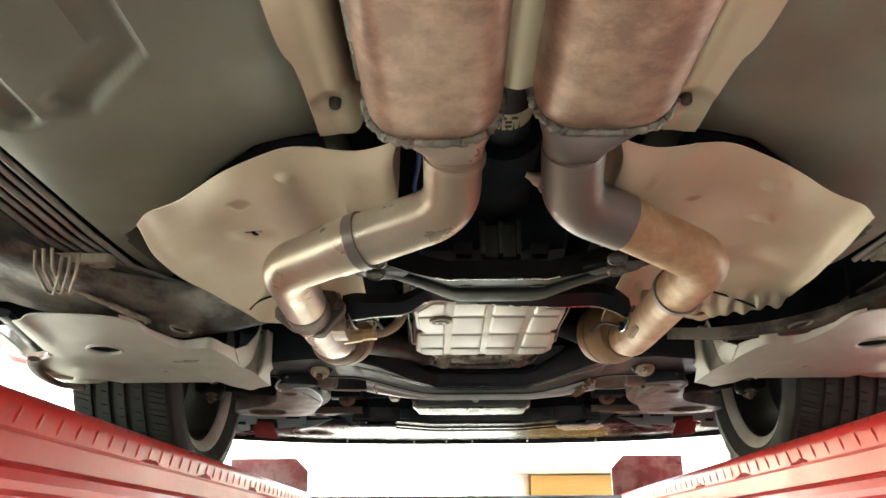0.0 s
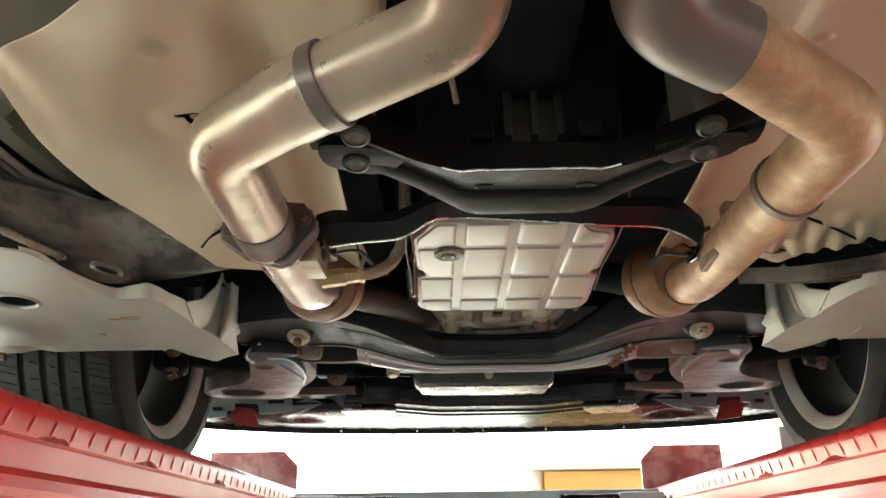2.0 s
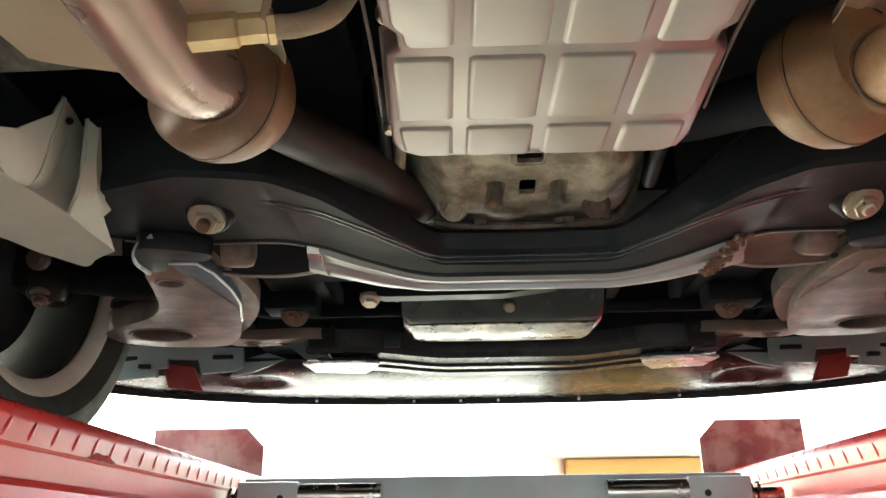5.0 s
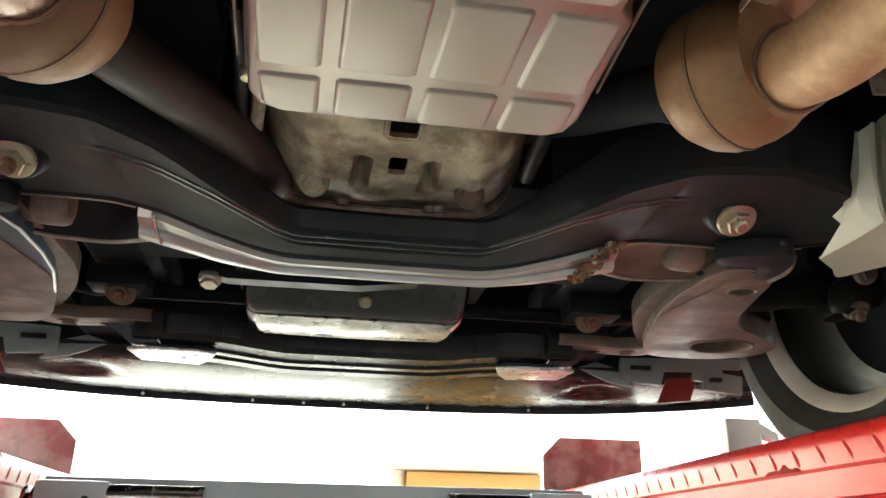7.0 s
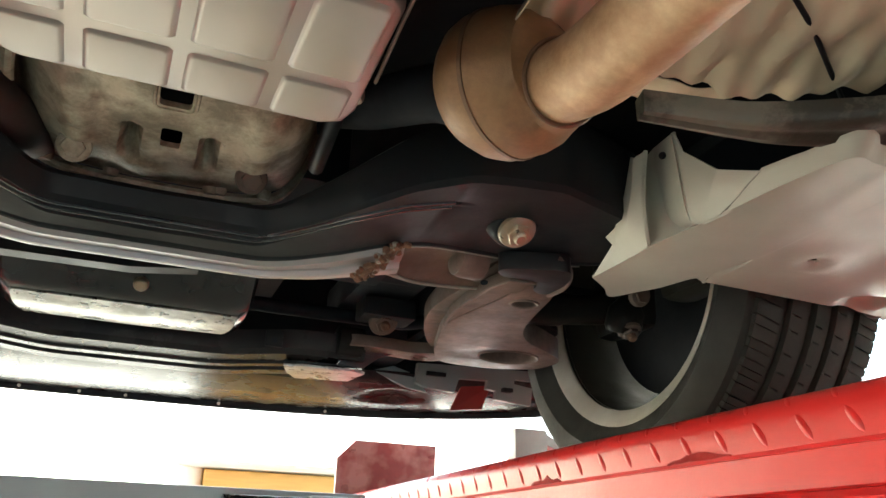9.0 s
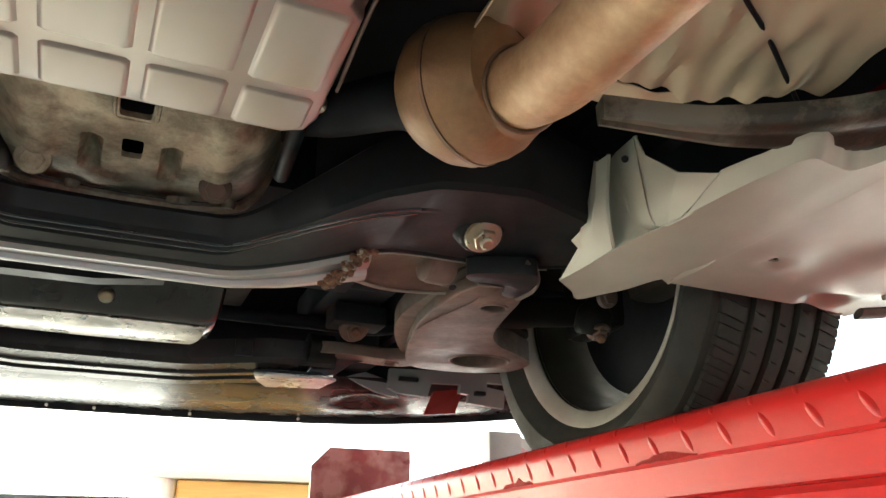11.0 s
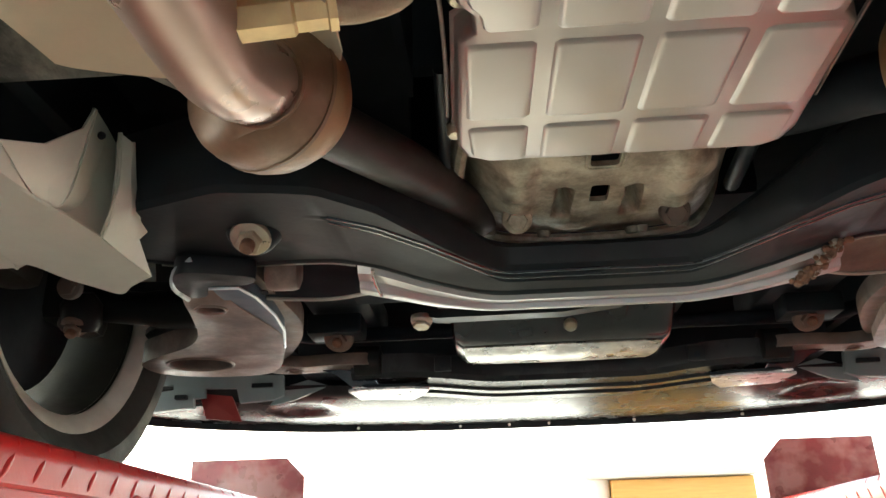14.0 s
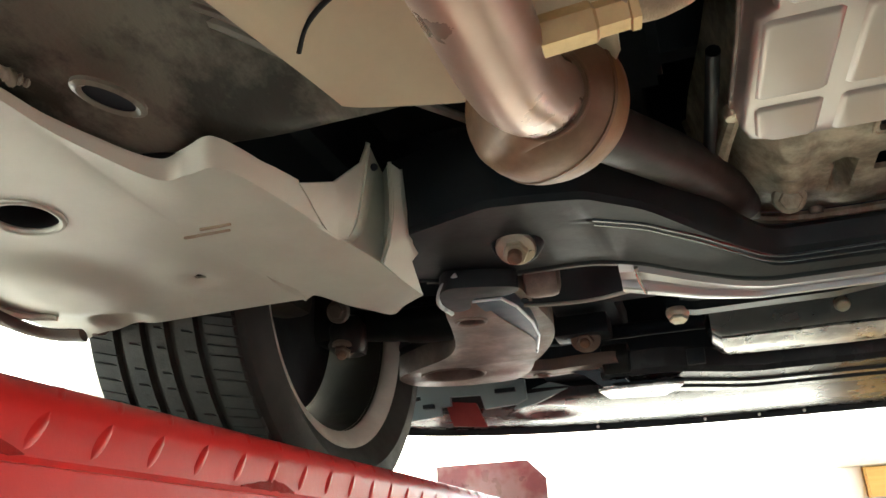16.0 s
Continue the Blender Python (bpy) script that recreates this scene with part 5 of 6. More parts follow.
# loose cables in the tunnel
for pts, mt_ in (([(-0.105, 1.02, 2.0), (-0.10, 1.12, 1.985), (-0.11, 1.22, 1.985), (-0.10, 1.3, 2.02)], "blue"), ([(-0.085, 1.15, 2.0), (-0.078, 1.24, 1.975), (-0.07, 1.285, 1.95)], "braid")):
    part("cable", tube(spline(pts, 20), 0.003, 8), M[mt_], car)


# ---- front subframe: rear beam ----
def w(x, a, b):
    """0 outside, 1 in the dropped middle."""
    t = max(0.0, min(1.0, (b - abs(x)) / (b - a)))
    return t * t * (3 - 2 * t)


def at(x, table):
    """Value at |x| from a table of (|x|, value)."""
    return float(np.interp(abs(x), [q[0] for q in table], [q[1] for q in table]))


REAR = [(0, 2.066), (0.105, 2.062), (0.14, 2.025), (0.17, 1.985), (0.22, 1.925), (0.27, 1.897), (0.36, 1.885), (0.47, 1.925), (0.535, 1.985)]
RIDGE = [(0, 2.072), (0.100, 2.071), (0.118, 2.060), (0.145, 2.030), (0.175, 1.996), (0.225, 1.960), (0.285, 1.946), (0.36, 1.95), (0.535, 2.0)]
LIP = [(0, 2.109), (0.110, 2.109), (0.125, 2.105), (0.19, 2.076), (0.235, 2.056), (0.27, 2.058), (0.30, 2.060), (0.40, 2.062), (0.45, 2.056), (0.49, 2.04), (0.535, 2.012)]
EDGE = [(0, 2.157), (0.10, 2.157), (0.122, 2.156), (0.18, 2.137), (0.235, 2.107), (0.27, 2.092)]
ZREAR = [(0, 1.888), (0.10, 1.888), (0.17, 1.893), (0.22, 1.902), (0.27, 1.910), (0.31, 1.912), (0.535, 1.914)]
ZLIP = [(0, 1.8775), (0.10, 1.8775), (0.145, 1.880), (0.19, 1.887), (0.235, 1.897), (0.28, 1.908), (0.31, 1.910), (0.535, 1.912)]
ZEDGE = [(0, 1.8715), (0.12, 1.8715), (0.18, 1.873), (0.235, 1.8765), (0.27, 1.879)]


def smoothed(table, n=4):
    xs = np.linspace(0, 0.535, 161)
    v = np.array([at(x, table) for x in xs])
    for _ in range(n):
        v[1:-1] = 0.25 * v[:-2] + 0.5 * v[1:-1] + 0.25 * v[2:]
    return list(zip(xs, v))


REAR, RIDGE, LIP, ZREAR, ZLIP = (smoothed(t_) for t_ in (REAR, RIDGE, LIP, ZREAR, ZLIP))
EDGE, ZEDGE = [t_ for t_ in smoothed(EDGE) if t_[0] < 0.27], [t_ for t_ in smoothed(ZEDGE) if t_[0] < 0.27]
loops = []
for x in np.linspace(-0.535, 0.535, 121):
    yr, yl, zr, zl = at(x, REAR), at(x, LIP), at(x, ZREAR), at(x, ZLIP)
    ym = min(max(at(x, RIDGE), yr + 0.012), yl - 0.012)
    k = max(0.0, min(1.0, (0.285 - abs(x)) / 0.03))
    up = float(np.interp(abs(x), [0.12, 0.30], [0.030, 0.085]))
    ring = [(x, yr + 0.03, zr + up + 0.012), (x, yr - 0.006, zr + up), (x, yr - 0.010, zr + up * 0.8), (x, yr - 0.005, zr + 0.006)]
    for y, d in ((yr, 0), (ym - 0.010, 0), (ym - 0.0075, 0.003), (ym - 0.005, 0.003), (ym - 0.003, -0.001), (ym, -0.0012), (ym + 0.003, 0.0022), (ym + 0.0055, 0.0022), (ym + 0.009, 0), (yl - 0.006, 0.001), (yl - 0.003, -0.0008), (yl, -0.001), (yl + 0.001, 0.003)):
        ring.append((x, y, zr + (zl - zr) * (y - yr) / (yl - yr) + d * (k if y < yl - 0.008 else 1)))
    ring += [(x, yl - 0.002, zl + 0.02), (x, yl - 0.005, zl + up * 0.9)]
    loops.append(ring)
sub = part("subframe_beam", rings(bmesh.new(), loops), M["black"], car, "black dropped subframe pressing with rolled ridges", 24)
loops = []
for x in np.linspace(-0.262, 0.262, 131):
    yl, ye, zl, ze = at(x, LIP) + 0.001, at(x, EDGE), at(x, ZLIP) + 0.001, at(x, ZEDGE)
    d = ye - yl
    e = max(0.0, (abs(x) - 0.246) / 0.016) * 0.010
    ring = [(x, yl, zl + 0.03), (x, yl + e, zl + 0.001)]
    k = min(1.0, d / 0.048)
    for u, h in ((0.06, -0.002), (0.12, -0.0058), (0.46, -0.0032), (0.50, -0.001), (0.56, 0.0), (0.62, -0.002), (0.66, -0.0072), (0.72, -0.0078), (0.95, -0.0048), (1.0, -0.001)):
        ring.append((x, yl + u * d + e * (1 - u), zl + (ze + 0.0062 - zl) * u + h * k))
    ring += [(x, ye + 0.002, ze + 0.012), (x, ye - 0.004, ze + 0.05)]
    loops.append(ring)
for s in (-1, 1):
    for d in (-0.006, 0.0042):
        line = [(s * x, at(x, RIDGE) + d, at(x, ZREAR) + (at(x, ZLIP) - at(x, ZREAR)) * (at(x, RIDGE) + d - at(x, REAR)) / (at(x, LIP) - at(x, REAR)) + 0.0005) for x in np.linspace(0.0, 0.27, 28)]
        part("ridge", tube(line, 0.0021, 6), M["gloss"], sub)
# lower lip is paler and more metallic than the beam
part("subframe_lip", rings(bmesh.new(), loops), M["pale_lip"], sub, "pale metallic lower lip of the subframe with a rolled groove", 24)
for s in (-1, 1):
    # thin pale tube drawn as the highlight along the flange edge
    part("flange_highlight", tube(spline([(s * x, at(x, LIP) + 0.0005, at(x, ZLIP) - 0.0018) for x in (0.262, 0.29, 0.33, 0.37, 0.41, 0.45, 0.475)], 28), 0.0010, 6), M["line"], sub)
    part("bolt_seat", turned([(0.030, -0.022), (0.026, -0.006), (0.0235, -0.0015), (0.021, 0.0)], 30, axis_pose((s * 0.352, 1.971, 1.9045), (0, -0.55, -0.83))), M["black"], sub)
    bolt(sub, (s * 0.352, 1.971, 1.9045), (0, -0.55, -0.83), 0.0134, 0.0208, 0.008 if s < 0 else 0.004, M["zinc"], M["rust"] if s < 0 else M["zinc"], "subframe_bolt")
    rnd = random.Random(11)
    if s < 0:
        bead = spline([(-0.2435, 2.058, 1.8955), (-0.243, 2.068, 1.889), (-0.241, 2.080, 1.883), (-0.238, 2.092, 1.8775)], 30)
        part("weld_bead", tube(bead, [0.0019 + rnd.uniform(-0.0003, 0.0004) for _ in bead], 8), M["edge"], sub, "bright weld bead")
    else:
        bead = spline([(0.250, 2.046, 1.8985), (0.240, 2.062, 1.8900), (0.230, 2.080, 1.8800), (0.218, 2.104, 1.8715)], 40)
        part("weld_bead", tube(bead, [0.0038 + rnd.uniform(-0.0014, 0.0018) for _ in bead], 8), M["rust"], sub, "rusty lumpy weld bead")
        for k in range(70):
            u = rnd.random()
            q = bead[int(u * 39)] + np.array((rnd.uniform(-0.010, 0.010), rnd.uniform(-0.004, 0.004), -0.0005))
            g = rnd.uniform(0.7, 1.5)
            part("weld_spatter", turned([(0.0028 * g, -0.002), (0.0024 * g, 0.0010), (0.001 * g, 0.0019)], 7, axis_pose(q, (rnd.uniform(-0.3, 0.3), -0.4, -1))), M["weld"] if k % 3 == 0 else M["rust"], sub)
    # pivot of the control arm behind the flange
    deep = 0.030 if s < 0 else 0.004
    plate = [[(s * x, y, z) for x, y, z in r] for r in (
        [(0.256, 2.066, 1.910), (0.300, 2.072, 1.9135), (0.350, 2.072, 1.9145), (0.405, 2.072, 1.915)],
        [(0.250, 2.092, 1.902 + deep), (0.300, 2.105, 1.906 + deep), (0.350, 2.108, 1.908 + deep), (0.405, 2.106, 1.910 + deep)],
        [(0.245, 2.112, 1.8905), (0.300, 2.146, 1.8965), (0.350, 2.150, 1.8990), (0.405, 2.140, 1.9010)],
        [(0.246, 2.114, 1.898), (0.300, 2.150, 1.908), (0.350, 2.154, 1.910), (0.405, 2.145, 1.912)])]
    # left mount is coloured black for the shadow in its cavity
    mount = part("arm_mount", surface(plate, 30, 18, 0.003), M["satin"] if s < 0 else M["flange"], sub, "recessed arm mount, black for its shadow" if s < 0 else "dusty grey-brown arm mount")
    part("mount_rim", tube(spline([(s * x, y, z - 0.001) for x, y, z in ((0.243, 2.110, 1.8905), (0.300, 2.147, 1.8965), (0.350, 2.151, 1.8990), (0.405, 2.141, 1.9010))], 24), 0.0024, 8), M["line"], mount)
    bush = part("pivot_bush", turned([(0.012, -0.021), (0.0205, -0.018), (0.0225, -0.010), (0.0225, 0.010), (0.0205, 0.017), (0.013, 0.020)], 26, axis_pose((s * 0.350, 2.088, 1.911), (1, 0.1, 0))), M["bare"], car, "pinkish grey control arm bush")
    # dark disc painted in place of the shaded bore
    part("bush_hole", turned([(0.0045, 0), (0.0045, 0.0013)], 14, axis_pose((s * 0.374, 2.098, 1.8905), (0, -0.25, -1))), M["dark"], bush)
    side = part("side_member", box((min(s * 0.30, s * 0.40), 2.12, 1.965), (max(s * 0.30, s * 0.40), 2.60, 2.02), 0.012), M["dark"], sub)
    part("rack_bracket", box((min(s * 0.235, s * 0.31), 2.13, 1.945), (max(s * 0.235, s * 0.31), 2.33, 1.975), 0.006), M["dark"], sub)
    for x, y in ((0.238, 2.155), (0.290, 2.165)):
        bolt(side, (s * x, y, 1.918), (0, -0.2, -1), 0.0075, 0.012, 0, M["flange"] if s < 0 else M["rust"])
        part("bolt_boss", turned([(0.013, -0.002), (0.012, 0.03)], 18, axis_pose((s * x, y, 1.919), (0, 0, 1))), M["satin"], side)

# ---- control arms ----
for s in (-1, 1):
    o = rounded(sided(s, [(-0.463, 2.064), (-0.474, 2.10), (-0.486, 2.16), (-0.510, 2.247), (-0.545, 2.300), (-0.600, 2.340), (-0.648, 2.385), (-0.645, 2.445), (-0.600, 2.476), (-0.540, 2.486), (-0.480, 2.478), (-0.446, 2.43), (-0.424, 2.365), (-0.405, 2.301), (-0.400, 2.250), (-0.407, 2.194), (-0.419, 2.122), (-0.420, 2.062), (-0.432, 2.058)]), 114)

    def lifted(bm):
        """The rear end of the arm curls up towards its bush."""
        for v in bm.verts:
            if v.co.y < 2.13:
                v.co.z += (2.13 - v.co.y) ** 2 * 3.4
        return bm

    arm = part("control_arm", lifted(slab(o, [(s * 0.562, 2.398, 0.047, 0.036), (s * 0.453, 2.137, 0.016, 0.0125)], 1.884, 1.918, 0.005)), M["bare"], car, "scuffed grey steel control arm with a large oval hole", 35)
    f = rounded(sided(s, [(-0.430, 2.050), (-0.398, 2.058), (-0.378, 2.10), (-0.373, 2.175), (-0.372, 2.25), (-0.388, 2.326), (-0.424, 2.41), (-0.455, 2.455), (-0.452, 2.41), (-0.435, 2.35), (-0.425, 2.25), (-0.432, 2.15), (-0.436, 2.08)]), 78)
    part("arm_flange", lifted(slab(f, [], 1.899, 1.925, 0.006)), M["flange"], arm)
    g = sided(s, [(-0.428, 2.062), (-0.396, 2.066), (-0.387, 2.10), (-0.384, 2.17), (-0.390, 2.235), (-0.410, 2.318), (-0.416, 2.31), (-0.419, 2.24), (-0.423, 2.16), (-0.429, 2.09)])
    part("groove", slab(g, [], 1.8855, 1.900, 0.001), M["grooveblue"] if s < 0 else M["flange"], arm, "blue-grey recessed groove" if s < 0 else "brown recessed groove")
    part("bright_edge", tube(sided(s, [(-0.429, 2.062, 1.884), (-0.396, 2.065, 1.884), (-0.3865, 2.10, 1.884), (-0.3835, 2.17, 1.884), (-0.3895, 2.235, 1.884), (-0.411, 2.320, 1.884)]), 0.0019, 8), M["paleblue"] if s < 0 else M["bare"], arm)
    rim_ = spline(sided(s, [(-0.431, 2.012, 1.900), (-0.452, 2.022, 1.891), (-0.4665, 2.056, 1.885), (-0.464, 2.094, 1.8835)]), 20)
    part("rear_lug", slab(rounded(sided(s, [(-0.430, 2.012), (-0.452, 2.020), (-0.464, 2.056), (-0.460, 2.092), (-0.440, 2.088), (-0.426, 2.058), (-0.385, 2.058), (-0.372, 2.035)]), 48), [], 1.8845, 1.906, 0.004), M["satin"], arm, "dark folded lug of the arm")
    part("lug_rim", tube(rim_, 0.0030, 8), M["paleblue"] if s < 0 else M["bare"], arm)
    for x, y, rx, ry in ((0.562, 2.398, 0.050, 0.039), (0.453, 2.137, 0.0185, 0.015)):
        part("hole_rim", tube([(s * x + rx * math.cos(a_), y + ry * math.sin(a_), 1.8845) for a_ in np.linspace(0, 2 * math.pi, 40)], 0.0026, 8), M["bare"], arm)
    part("arm_web", slab(o, [], 1.930, 1.938, 0), M["satin"], arm)
    arm.location += Vector((0, 0.008, 0.004))
    lug = rounded(sided(s, [(-0.47, 2.44), (-0.42, 2.455), (-0.375, 2.450), (-0.318, 2.452), (-0.312, 2.485), (-0.345, 2.492), (-0.395, 2.496), (-0.44, 2.502), (-0.475, 2.487)]), 54)
    part("arm_front", slab(lug, [(s * 0.438, 2.482, 0.013, 0.009)], 1.887, 1.905, 0.004), M["flange"], arm)
    part("lug_cup", turned([(0.013, -0.001), (0.016, 0.0015), (0.013, 0.003), (0.009, 0.001), (0.008, -0.004)], 22, axis_pose((s * 0.438, 2.482, 1.888), (0, 0, -1))), M["flange"], arm)
    part("ball_joint_arm", tube(spline(sided(s, [(-0.49, 2.26, 1.925), (-0.58, 2.262, 1.930), (-0.66, 2.255, 1.938), (-0.70, 2.25, 1.945)]), 14), [0.034] * 5 + [0.030] * 9, 16, 0.75), M["xmember"], arm)
    part("front_bush", turned([(0.016, -0.022), (0.024, -0.02), (0.024, 0.02), (0.016, 0.022)], 22, axis_pose((s * 0.318, 2.478, 1.898), (1, 0, 0))), M["xmember"], arm)
    bolt(car, (s * 0.354, 2.425, 1.924), (0, -0.75, -0.65), 0.014, 0.023, 0.004, M["flange"])
    part("bolt_plate", box((min(s * 0.315, s * 0.40), 2.40, 1.926), (max(s * 0.315, s * 0.40), 2.455, 1.958), 0.006), M["black"], sub)
    # steering and wheel carrier
    part("tie_rod", tube([(s * 0.36, 2.34, 1.985), (s * 0.62, 2.30, 1.975), (s * 0.67, 2.29, 1.97)], 0.011, 12), M["satin"], car)
    kn = part("wheel_carrier", box((min(s * 0.655, s * 0.70), 2.19, 1.90), (max(s * 0.655, s * 0.70), 2.30, 2.16), 0.018), M["xmember"], car, "dark wheel carrier")
    part("ball_joint", turned([(0.022, -0.02), (0.027, -0.012), (0.027, 0.014), (0.016, 0.03)], 22, axis_pose((s * 0.655, 2.215, 1.912), (0.1, -0.4, 1))), M["xmember"], kn)
    bolt(kn, (s * 0.655, 2.205, 1.895), (0, -0.5, -1), 0.012, 0.017, 0.006, M["flange"])
    bolt(kn, (s * 0.64, 2.155, 1.93), (0, -1, -0.3), 0.011, 0.016, 0, M["flange"])
    part("caliper", box((min(s * 0.68, s * 0.74), 2.08, 1.93), (max(s * 0.68, s * 0.74), 2.17, 2.10), 0.02), M["rim_dark"], kn)

# ---- front subframe: front beam ----
prof = [(-0.060, 0.045), (-0.057, 0.016), (-0.050, 0.008), (-0.030, 0.0065), (-0.014, 0.005), (-0.010, 0.001), (0.008, 0.0005), (0.013, 0.005), (0.020, 0.005), (0.025, -0.002), (0.052, -0.003), (0.058, 0.001), (0.062, 0.008), (0.064, 0.035)]
st = []
for x in np.linspace(-0.345, 0.345, 71):
    m_ = w(x, 0.10, 0.26)
    st.append((x, 2.540 + 0.048 * m_, 1.866 - 0.003 * m_))
fb = part("front_beam", beam(st, prof), M["tray"], sub, "glossy black front subframe beam", 22)
for s in (-1, 1):
    pts = sided(s, [(-0.354, 2.512), (-0.325, 2.500), (-0.250, 2.503), (-0.222, 2.515), (-0.236, 2.56), (-0.258, 2.598), (-0.345, 2.580)])
    part("beam_plate", slab(pts, [(s * 0.315, 2.525, 0.0035, 0.0035), (s * 0.275, 2.548, 0.0045, 0.0045), (s * 0.255, 2.53, 0.0035, 0.0035), (s * 0.31, 2.565, 0.0035, 0.0035)], 1.8585, 1.8625, 0.0012), M["scraped"], fb, "bright scraped end plate")
    part("dark_backing", slab(pts, [], 1.8640, 1.867, 0), M["dark"], fb)
    ear = [(0.300, 2.508, 1.862), (0.345, 2.500, 1.863), (0.372, 2.492, 1.884), (0.400, 2.490, 1.893), (0.388, 2.486, 1.905), (0.325, 2.488, 1.897)]
    part("end_ear", rings(bmesh.new(), [[(s * x, y + d, z + d) for x, y, z in ear] for d in (0.0, 0.003)]), M["gloss"], fb)
    part("ear_edge", tube([(s * x, y - 0.001, z) for x, y, z in (ear[5], ear[0], ear[1])], 0.0018, 6), M["edge"], fb)
    part("tab", box((min(s * 0.185, s * 0.212), 2.485, 1.880), (max(s * 0.185, s * 0.212), 2.489, 1.905), 0.0015), M["black"], fb)
    # tab hole shown by a dark disc, its shade in the colour
    part("tab_hole", turned([(0.005, 0), (0.005, 0.001)], 12, axis_pose((s * 0.199, 2.485, 1.890), (0, -1, 0))), M["dark"], fb)

# oil pan
op = bmesh.new()
pr_ = [(2.300, 1.952), (2.335, 1.940), (2.366, 1.904), (2.374, 1.896), (2.392, 1.889), (2.430, 1.886), (2.470, 1.887), (2.486, 1.894), (2.495, 1.94), (2.40, 1.99)]
loops = []
for x, k in ((-0.178, 0.6), (-0.172, 0.88), (-0.158, 1.0), (-0.06, 1.0), (0.05, 1.0), (0.126, 1.0), (0.140, 0.88), (0.146, 0.6)):
    loops.append([(x, 2.41 + (y - 2.41) * (0.85 + 0.15 * k), 1.96 + (z - 1.96) * k) for y, z in pr_])
rings(op, loops)
oil = part("oil_pan", op, M["gloss"], car, "black oil pan with a scuffed aluminium sole", 30)
sole = [[(-0.160, 2.386, 1.8895), (-0.01, 2.384, 1.8890), (0.128, 2.386, 1.8895)], [(-0.158, 2.43, 1.8845), (-0.01, 2.43, 1.8835), (0.126, 2.43, 1.8845)], [(-0.150, 2.482, 1.888), (-0.01, 2.486, 1.8875), (0.120, 2.482, 1.888)]]
part("sole", surface(sole, 30, 14, 0.003), M["alloy"], oil, "scuffed bare aluminium sole")
bolt(oil, (-0.005, 2.358, 1.9105), (0, -0.75, -0.65), 0.008, 0.010, 0, M["zinc"])
bolt(car, (-0.212, 2.285, 1.905), (0, -0.2, -1), 0.012, 0.015, 0, M["zinc"])
part("engine_strut", rings(bmesh.new(), [[(x, 2.275, z), (x, 2.30, z), (x, 2.30, z + 0.006), (x, 2.275, z + 0.012)] for x, z in ((-0.225, 1.912), (-0.19, 1.904), (-0.02, 1.905), (0.06, 1.915))]), M["black"], car)
part("steering_rack", tube([(-0.36, 2.34, 1.985), (0.36, 2.34, 1.985)], 0.026, 18), M["dark"], car)
part("anti_roll_bar", tube(bent([(-0.58, 2.46, 1.975), (-0.42, 2.52, 1.955), (0.42, 2.52, 1.955), (0.58, 2.46, 1.975)], 0.06), 0.012, 14), M["dark"], car)
part("radiator_pack", box((-0.48, 2.66, 1.93), (0.48, 2.75, 2.25), 0.01), M["dark"], car)


# ---- bumper tray ----
front = [(-0.880, 2.830), (-0.800, 2.905), (-0.700, 2.968), (-0.530, 3.035), (-0.280, 3.075), (0.0, 3.085), (0.280, 3.078), (0.530, 3.035), (0.680, 2.968), (0.780, 2.905), (0.860, 2.830)]
fr = spline([(x, y, 1.892) for x, y in front], 81)
rails = [
    [(-0.80, 2.72, 1.925), (-0.46, 2.715, 1.915), (-0.30, 2.72, 1.912), (0.0, 2.73, 1.912), (0.30, 2.72, 1.912), (0.46, 2.715, 1.915), (0.80, 2.72, 1.925)],
    [(-0.80, 2.755, 1.905), (-0.46, 2.745, 1.896), (-0.30, 2.755, 1.893), (0.0, 2.765, 1.892), (0.30, 2.755, 1.893), (0.46, 2.745, 1.896), (0.80, 2.755, 1.905)],
    [(-0.83, 2.79, 1.898), (-0.55, 2.86, 1.888), (-0.29, 2.88, 1.886), (0.0, 2.89, 1.886), (0.29, 2.88, 1.886), (0.55, 2.86, 1.888), (0.83, 2.79, 1.898)],
    [(-0.872, 2.822, 1.893), (-0.70, 2.955, 1.892), (-0.29, 3.062, 1.892), (0.0, 3.072, 1.892), (0.29, 3.064, 1.892), (0.70, 2.952, 1.892), (0.852, 2.822, 1.893)],
]
tray = part("bumper_tray", surface(rails, 90, 40, 0.003, bumps=[(-0.50, 2.83, 0.05, -0.012), (0.50, 2.83, 0.05, -0.012)]), M["tray"], car, "glossy black under-bumper tray")
lip = rings(bmesh.new(), [[(p[0], p[1] - 0.004, 1.894), (p[0], p[1] - 0.003, 1.881), (p[0], p[1] + 0.001, 1.8795), (p[0], p[1] + 0.004, 1.882), (p[0], p[1] + 0.005, 1.92)] for p in fr])
part("air_dam_lip", lip, M["satin"], tray, "thin black rubber lip")
for x in (-0.432, -0.202, -0.09, 0.0, 0.192, 0.425):
    y = float(np.interp(x, [p[0] for p in fr], [p[1] for p in fr]))
    part("clip", turned([(0.0035, -0.001), (0.0035, 0.002), (0.002, 0.003)], 10, axis_pose((x, y - 0.0035, 1.888), (0, -1, 0))), M["trim"], tray, "small pale clip")
shell = [[(p[0], p[1] + 0.004, 1.90), (p[0] * 1.01, p[1] + 0.02, 2.0), (p[0] * 1.0, p[1] + 0.02, 2.15), (p[0] * 0.98, p[1] - 0.03, 2.28), (p[0] * 0.98, p[1] - 0.04, 2.28), (p[0] * 0.99, p[1] + 0.01, 2.15), (p[0], p[1] + 0.01, 2.0), (p[0], p[1] + 0.001, 1.905)] for p in fr]
part("bumper", rings(bmesh.new(), shell), M["carred"], car, "red bumper skin")
